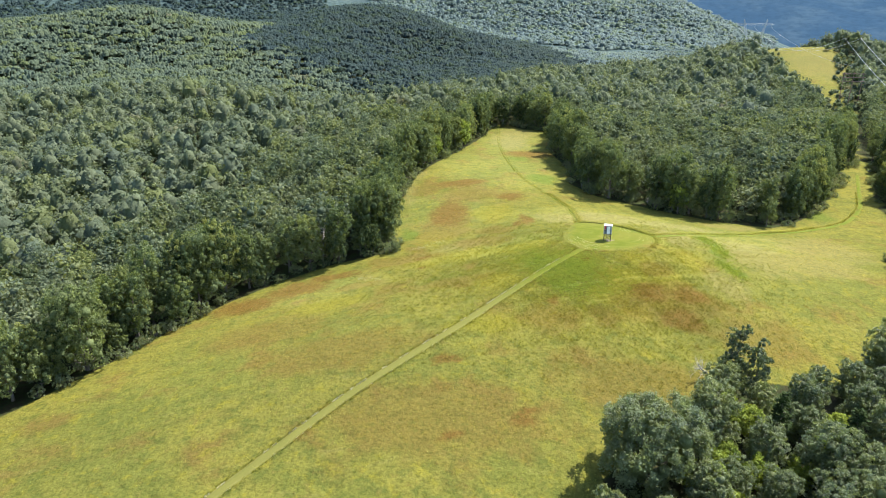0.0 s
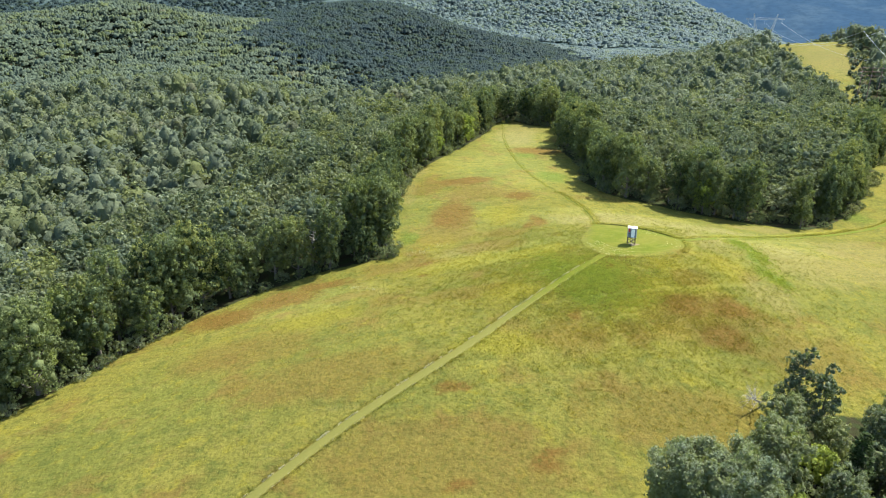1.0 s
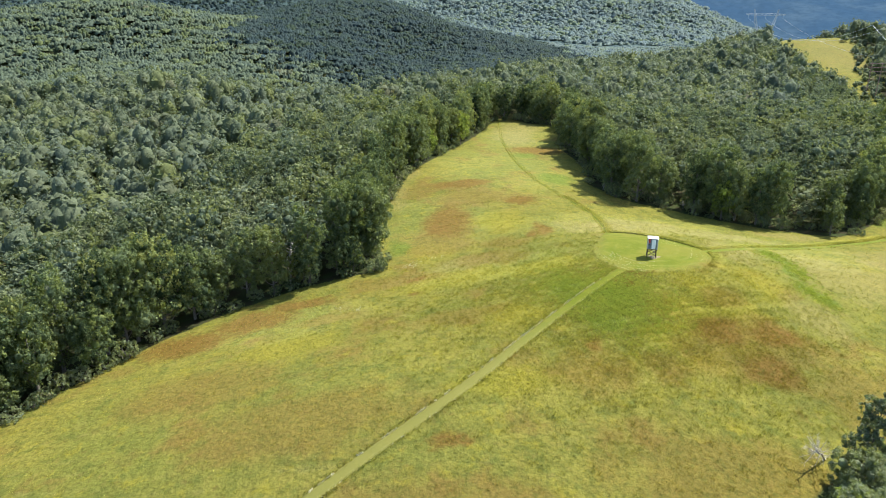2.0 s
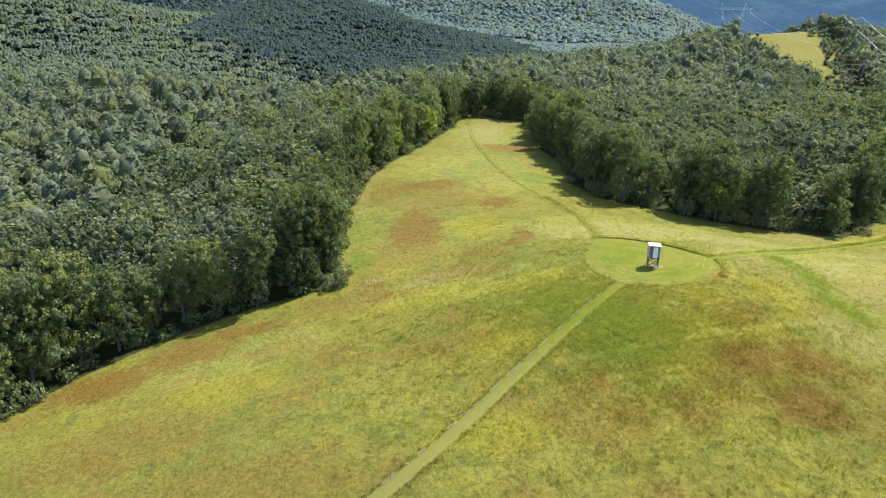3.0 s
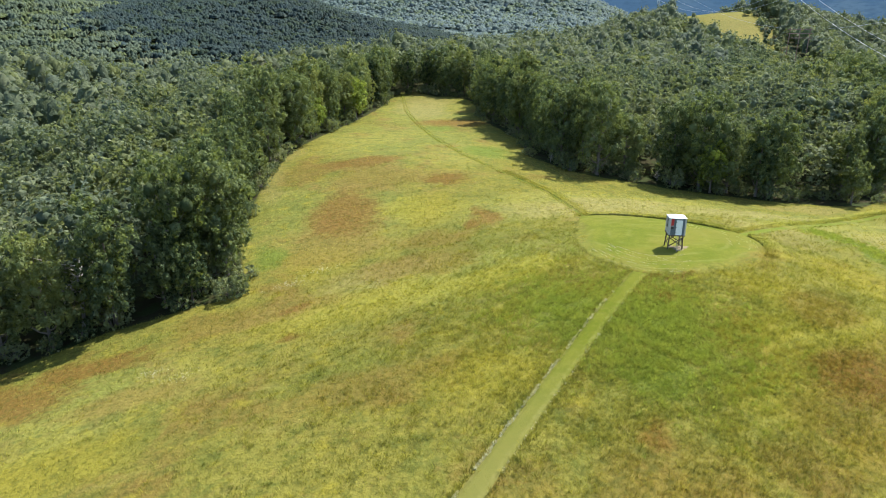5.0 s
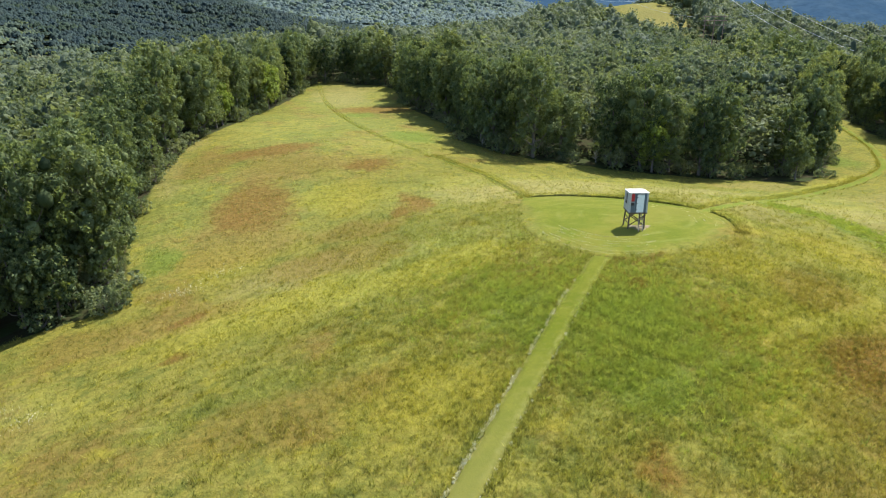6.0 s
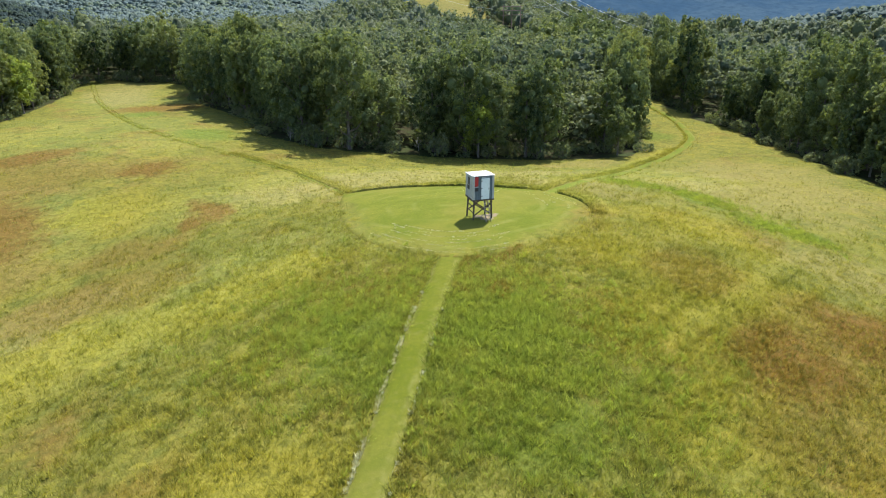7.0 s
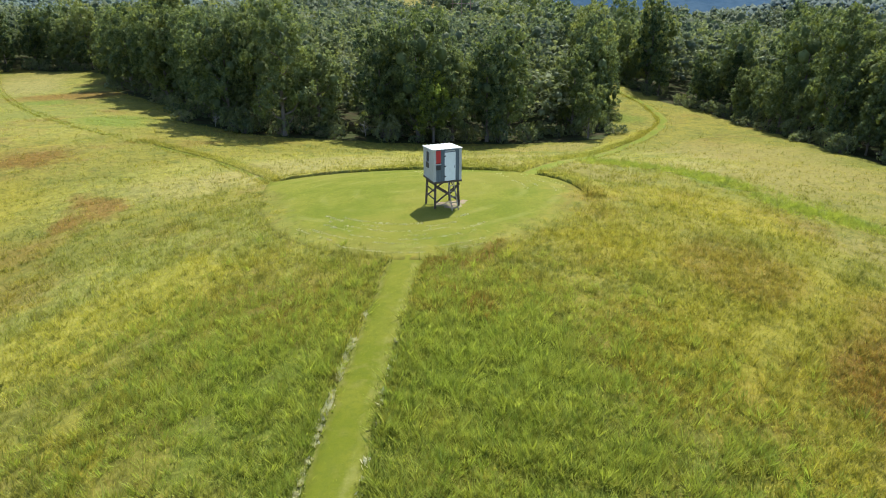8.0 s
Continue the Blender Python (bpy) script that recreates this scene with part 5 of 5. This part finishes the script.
def standing(px, py, gap=0.05):
    """Keep places that are unmown and in the open."""
    soft = np.where((py < LAWN_Y - 8) | (px < 33.5), -1.8 * np.abs(ripple(px, py, 0.35, 0.9)) + 0.1, gap)
    ok = (lawn_distance(px, py) > soft) & (wood_distance(px, py) < 0.8)
    for line, half in ((PATH_SOUTH, 0.80), (PATH_WEST, 0.20), (PATH_EAST, 0.75)):
        ok &= line_distance(line[::3] + line[-1:], px, py) > half + gap
    return px[ok], py[ok]


def meadow_grass():
    rng = np.random.default_rng(90)
    rows = []

    def sow(count, x0, x1, y0, y1, mid, reach, per, height, width, spread, bare=0.6, clear=0.0):
        """Tufts that thin out with the distance from a middle point."""
        px, py = rng.uniform(x0, x1, count), rng.uniform(y0, y1, count)
        away = np.hypot(px - mid[0], py - mid[1])
        keep = rng.uniform(size=count) < np.exp(-(away / reach) ** 2)
        px, py = px[keep], py[keep]
        thick = 1.4 * ripple(px, py, 0.14, 2.2) + 0.7 * ripple(px, py, 1.6, 0.3) + 0.5 * ripple(px, py, 5.0, 1.1) + rng.uniform(-0.7, 0.7, len(px)) > -bare
        thick &= np.hypot(px - 27, py - 132) > clear
        px, py = standing(px[thick], py[thick])
        rows.append(blades(px, py, per, height, width, spread, rng))

    sow(230000, -2, 58, 103, 163, (29, 130), 18, 6, 0.27, 0.027, 0.07, 0.9)
    sow(230000, -40, 96, 64, 200, (26, 134), 32, 5, 0.29, 0.036, 0.11, 0.9, 12)
    sow(120000, -80, 120, 60, 240, (18, 140), 64, 4, 0.24, 0.060, 0.22, 0.6, 26)
    sow(26000, -90, 140, 60, 300, (15, 160), 130, 4, 0.22, 0.10, 0.45, 0.6, 45)
    # stout clumps
    sow(26000, -12, 76, 92, 172, (31, 130), 30, 22, 0.34, 0.034, 0.15, 0.3)
    # taller fringe along the mown edges
    n = 2800
    px, py = lawn_point(rng.uniform(0, 2 * math.pi, n), np.abs(rng.normal(size=n)) * 0.06 + 1.008)
    px, py = standing(px, py, 0.03)
    a = np.arctan2(py - LAWN_Y, px - LAWN_X)
    far_side = ((a > 0.08) & (a < 1.84)) | ((a > -0.85) & (a < -0.16))
    rows.append(blades(px[far_side], py[far_side], 5, 0.46, 0.05, 0.10, rng))
    for line, half, both, count, h in ((PATH_SOUTH, 0.80, 0.5, 4500, 0.34), (PATH_WEST, 0.18, 0.4, 1500, 0.28), (PATH_EAST[:80], 0.75, 0.1, 1700, 0.40)):
        p = np.array(line)
        i = rng.integers(0, len(p) - 1, n * 2)[:count]
        t = rng.uniform(0, 1, len(i))[:, None]
        q = p[i] * (1 - t) + p[i + 1] * t
        d = p[i + 1] - p[i]
        d /= np.linalg.norm(d, axis=1, keepdims=True)
        o = (half + 0.06 + np.abs(rng.normal(size=len(i))) * 0.30) * np.where(rng.uniform(size=len(i)) < both, -1, 1)
        q = q + np.stack([-d[:, 1], d[:, 0]], 1) * o[:, None]
        px, py = standing(q[:, 0], q[:, 1], 0.03)
        rows.append(blades(px, py, 4, h, 0.07, 0.10, rng))
    for p, d, h in bank_edges:
        i = rng.integers(0, len(p) - 1, len(p) * 26)
        t = rng.uniform(0, 1, len(i))[:, None]
        o = np.abs(rng.normal(size=len(i))) * 0.8 + 0.04
        q = p[i] * (1 - t) + p[i + 1] * t + d[i] * o[:, None]
        lift = h * np.clip(1 - o / 2.6, 0, 1) * (1 - 0.6 * smooth(185, 260, q[:, 1])) * 0.75
        rows.append(blades(q[:, 0], q[:, 1], 3, 0.30, 0.045, 0.08, rng, np.repeat(lift, 3)))
    # short blades of the mown parts
    n = 26000
    a, r = rng.uniform(0, 2 * math.pi, n), np.sqrt(rng.uniform(0, 1, n))
    short = [blades(*lawn_point(a, r), 1, 0.05, 0.035, 0.02, rng, 0.03)]
    p = np.array(PATH_SOUTH)
    i = rng.integers(55, len(p) - 1, 14000)
    t = rng.uniform(0, 1, len(i))[:, None]
    d = p[i + 1] - p[i]
    q = p[i] * (1 - t) + p[i + 1] * t + np.stack([-d[:, 1], d[:, 0]], 1) * rng.uniform(-0.80, 0.80, len(i))[:, None]
    short.append(blades(q[:, 0], q[:, 1], 1, 0.05, 0.03, 0.02, rng, 0.03))
    v = np.concatenate(short)
    tagged(link_mesh("mown_grass", v, np.arange(len(v)).reshape(-1, 3), SHORT), "short mown grass on the lawn and path", "grass", kind="stuff")
    v = np.concatenate(rows)
    ob = link_mesh("meadow_grass", v, np.arange(len(v)).reshape(-1, 3), TUFT)
    grow_patches(ob, v[::3, 0], v[::3, 1], "FACE")
    tagged(ob, "tall yellow-green meadow grass with russet patches", "grass", kind="stuff")


def pale_seedheads():
    """Whitish flower heads scattered in loose drifts."""
    rng = np.random.default_rng(93)
    drifts = [(-5.9, 163.3, 3.0, 1.2, 120), (-2.1, 166.2, 2.5, 1.5, 80), (-15.4, 142, 1.8, 1.2, 60), (-18.1, 144.8, 1.4, 0.8, 40)]
    px = np.concatenate([rng.normal(size=n) * rx * 0.6 + x for x, y, rx, ry, n in drifts])
    py = np.concatenate([rng.normal(size=n) * ry * 0.6 + y for x, y, rx, ry, n in drifts])
    px, py = standing(px, py, 0.2)
    n = len(px)
    z = land(px, py) + rng.uniform(0.25, 0.5, n)
    nrm = rng.normal(size=(n, 3)) * 0.4 + (0, 0, 1)
    nrm /= np.linalg.norm(nrm, axis=1, keepdims=True)
    v, f = cards(np.stack([px, py, z], 1), nrm, 0.075, rng)
    stems = blades(px, py, 1, 0.4, 0.02, 0.01, rng)
    k = Nodes("whitish_flower_heads")
    mat = k.leafy(k.mix(k.span(k.noise(k.object_coords(), 3.0, 3), 0.4, 0.6), (0.62, 0.62, 0.52), (0.46, 0.47, 0.34)), 0.3, 0.7, 0.1)
    v, f = np.concatenate([v, stems]), np.concatenate([f, np.arange(len(stems)).reshape(-1, 3) + len(v)])
    tagged(link_mesh("wildflowers", v, f, mat), "whitish wildflower heads scattered in the meadow grass", "flowers", kind="stuff")


def bank_material():
    k = Nodes("grass_bank")
    col, fine, raw = meadow_color(k)
    k.bump(k.math("ADD", k.noise(raw, 5.0, 5, 0.7), k.noise(raw, 1.5, 4)), 0.6, 0.15)
    return k.finish(k.mix(1.0, col, (0.95, 0.95, 0.95), "MULTIPLY"), 0.95, 0, 0.03)


BANK = bank_material()


def grass_bank(front, outward, height, label, deep=1.0):
    """The upright face and sloping back of tall grass beside a mown edge."""
    p, d = np.array(front), np.array(outward)
    bank_edges.append((p, d, height))
    n = len(p)
    u = np.arange(n) / (n - 1)
    h = height * smooth(0.0, 0.05, u) * smooth(1.0, 0.93, u) * (1 + 0.22 * ripple(p[:, 0], p[:, 1], 0.5, 0.3) + 0.15 * ripple(p[:, 0], p[:, 1], 2.1, 1.3))
    h = h * (1 - 0.6 * smooth(185, 260, p[:, 1]))
    wob = 0.09 * ripple(p[:, 0], p[:, 1], 0.3, 1.9)
    vs = []
    for o, up in ((0.0, -0.10), (0.05, 0.82), (0.22, 1.0), (0.9, 0.86), (1.8, 0.5), (3.0, -0.15)):
        q = p + d * (o + wob)[:, None] if o < 0.5 else p + d * o * deep
        vs.append(np.stack([q[:, 0], q[:, 1], land(q[:, 0], q[:, 1]) + up * h], 1))
    v = np.stack(vs, 1).reshape(-1, 3)
    m = len(vs)
    i, j = np.meshgrid(np.arange(n - 1), np.arange(m - 1), indexing="ij")
    a = (i * m + j).ravel()
    ob = link_mesh("grass_bank", v, np.stack([a, a + 1, a + 1 + m, a + m], 1), BANK, smooth_faces=True)
    grow_patches(ob, v[:, 0], v[:, 1], "POINT")
    tagged(ob, label, "grass", kind="stuff")


def offset_line(line, off, side, keep):
    p = np.array(curve_points(line[::6] + line[-1:], 0.45))
    d = np.gradient(p, axis=0)
    d /= np.linalg.norm(d, axis=1, keepdims=True)
    out = np.stack([-d[:, 1], d[:, 0]], 1) * side
    q = p + out * off
    ok = keep(q[:, 0], q[:, 1])
    return q[ok], out[ok]


bank_edges = []


def grass_banks():
    grass_bank(*offset_line(PATH_WEST, 0.20, -1, lambda x, y: (lawn_distance(x, y) > 0.1) & (y < 205)), 0.15, "tall grass edging the narrow mown path", 0.40)
    grass_bank(*offset_line(PATH_EAST, 0.80, 1, lambda x, y: (lawn_distance(x, y) > 0.1) & (x < 110)), 0.17, "tall grass edging the path between the woods")
    for a0, a1, h in ((0.08, 1.84, 0.29), (-0.85, -0.16, 0.27)):
        a = np.linspace(a0, a1, int((a1 - a0) * 30))
        q = np.stack(lawn_point(a), 1)
        t = np.gradient(q, axis=0)
        out = np.stack([t[:, 1], -t[:, 0]], 1)
        out /= np.linalg.norm(out, axis=1, keepdims=True)
        grass_bank(q + out * 0.05, out, h, "tall grass edging the mown lawn")


def cut_straw():
    """Pale dried cuttings left along the path's west side."""
    rng = np.random.default_rng(91)
    p = np.array(PATH_SOUTH)
    k = Nodes("pale_dry_straw")
    c = k.object_coords()
    mat = k.leafy(k.mix(k.span(k.noise(c, 5, 4), 0.4, 0.6), (0.70, 0.68, 0.50), (0.50, 0.48, 0.28)), 0.2, 0.7, 0.2)
    i = rng.integers(60, len(p) - 6, 5200)
    t = rng.uniform(0, 1, len(i))[:, None]
    q = p[i] * (1 - t) + p[i + 1] * t
    keep = (ripple(q[:, 0], q[:, 1], 0.8, 0.2) + 0.5 * ripple(q[:, 0], q[:, 1], 3.0, 1.0) > 0.0)
    q, d = q[keep], (p[i + 1] - p[i])[keep]
    d /= np.linalg.norm(d, axis=1, keepdims=True)
    side = np.where(rng.uniform(size=len(q)) < 0.88, 1, -1)
    o = side * (0.86 + rng.normal(size=len(q)) * 0.035 + 0.05 * ripple(q[:, 0], q[:, 1], 0.7, 2.0))
    q = q + np.stack([-d[:, 1], d[:, 0]], 1) * o[:, None]
    v = [blades(q[:, 0], q[:, 1], 6, 0.11, 0.05, 0.05, rng, 0.07)]
    for share in np.arange(0.62, 0.96, 0.045):
        a = rng.uniform(3.45, 4.45, 260) + rng.uniform(-0.1, 0.25)
        a = a[ripple(a * 9, np.full(len(a), share * 40), 1.0, 0.8) > -0.1]
        x, y = lawn_point(a, share + rng.normal(size=len(a)) * 0.004)
        v.append(blades(x, y, 3, 0.03, 0.05, 0.05, rng, 0.06))
    for share in (0.70, 0.78, 0.86, 0.93):
        a = rng.uniform(-0.9, 0.9, 260)
        a = a[ripple(a * 9, np.full(len(a), share * 40), 1.0, 0.3) > 0.1]
        x, y = lawn_point(a, share + rng.normal(size=len(a)) * 0.005)
        v.append(blades(x, y, 2, 0.03, 0.04, 0.05, rng, 0.06))
    v = np.concatenate(v)
    tagged(link_mesh("dry_cuttings", v, np.arange(len(v)).reshape(-1, 3), mat), "pale dried grass cuttings along the mown path", "cut grass", kind="stuff")


def lush_grass():
    """Arching rank grass in the lush parts."""
    rng = np.random.default_rng(92)
    spots = [(30, 133, 6, 9, 2700), (22, 137.5, 6, 8, 1900), (26, 126, 6, 6, 900), (66, 158, 2.0, 4, 260), (66, 148, 2.0, 5, 320), (64, 138, 2.0, 4, 260)]
    px = np.concatenate([rng.normal(size=n) * rx * 0.6 + x for x, y, rx, ry, n in spots])
    py = np.concatenate([rng.normal(size=n) * ry * 0.6 + y for x, y, rx, ry, n in spots])
    px, py = standing(px, py, 0.15)
    thick = 1.5 * ripple(px, py, 0.14, 1.4) + 0.5 * ripple(px, py, 1.2, 0.8) + 0.5 * ripple(px, py, 3.5, 0.2) + rng.uniform(-0.5, 0.5, len(px)) > -0.2
    px, py = px[thick], py[thick]
    v = blades(px, py, 44, 0.34, 0.032, 0.17, rng, 0.0, (0.35, 0.95), True)
    k = Nodes("lush_grass_blades")
    rnd = k.tree.nodes.new("ShaderNodeNewGeometry").outputs["Random Per Island"]
    c = k.object_coords()
    col = k.mix(k.span(k.noise(c, 0.5, 5, 0.65), 0.38, 0.65), (0.262, 0.330, 0.050), (0.345, 0.380, 0.066))
    col = k.mix(k.span(rnd, 0.40, 0.0, 0.0, 0.5), col, (0.110, 0.160, 0.026))
    col = k.mix(k.span(rnd, 0.6, 1.0, 0.0, 0.35), col, (0.46, 0.54, 0.17))
    # light and shade of the tufts put into the blade colour
    tuft = k.noise(c, 2.6, 5, 0.65)
    col = k.mix(k.span(tuft, 0.50, 0.62, 0.0, 0.65), col, (0.076, 0.114, 0.020))
    col = k.mix(k.span(tuft, 0.48, 0.38, 0.0, 0.35), col, (0.42, 0.48, 0.11))
    tagged(link_mesh("lush_grass", v, np.arange(len(v)).reshape(-1, 3), k.leafy(col, 0.5, 0.55, 0.2)), "rank fresh green grass beside the mown path", "grass", kind="stuff")


grass_banks()
meadow_grass()
lush_grass()
pale_seedheads()
cut_straw()
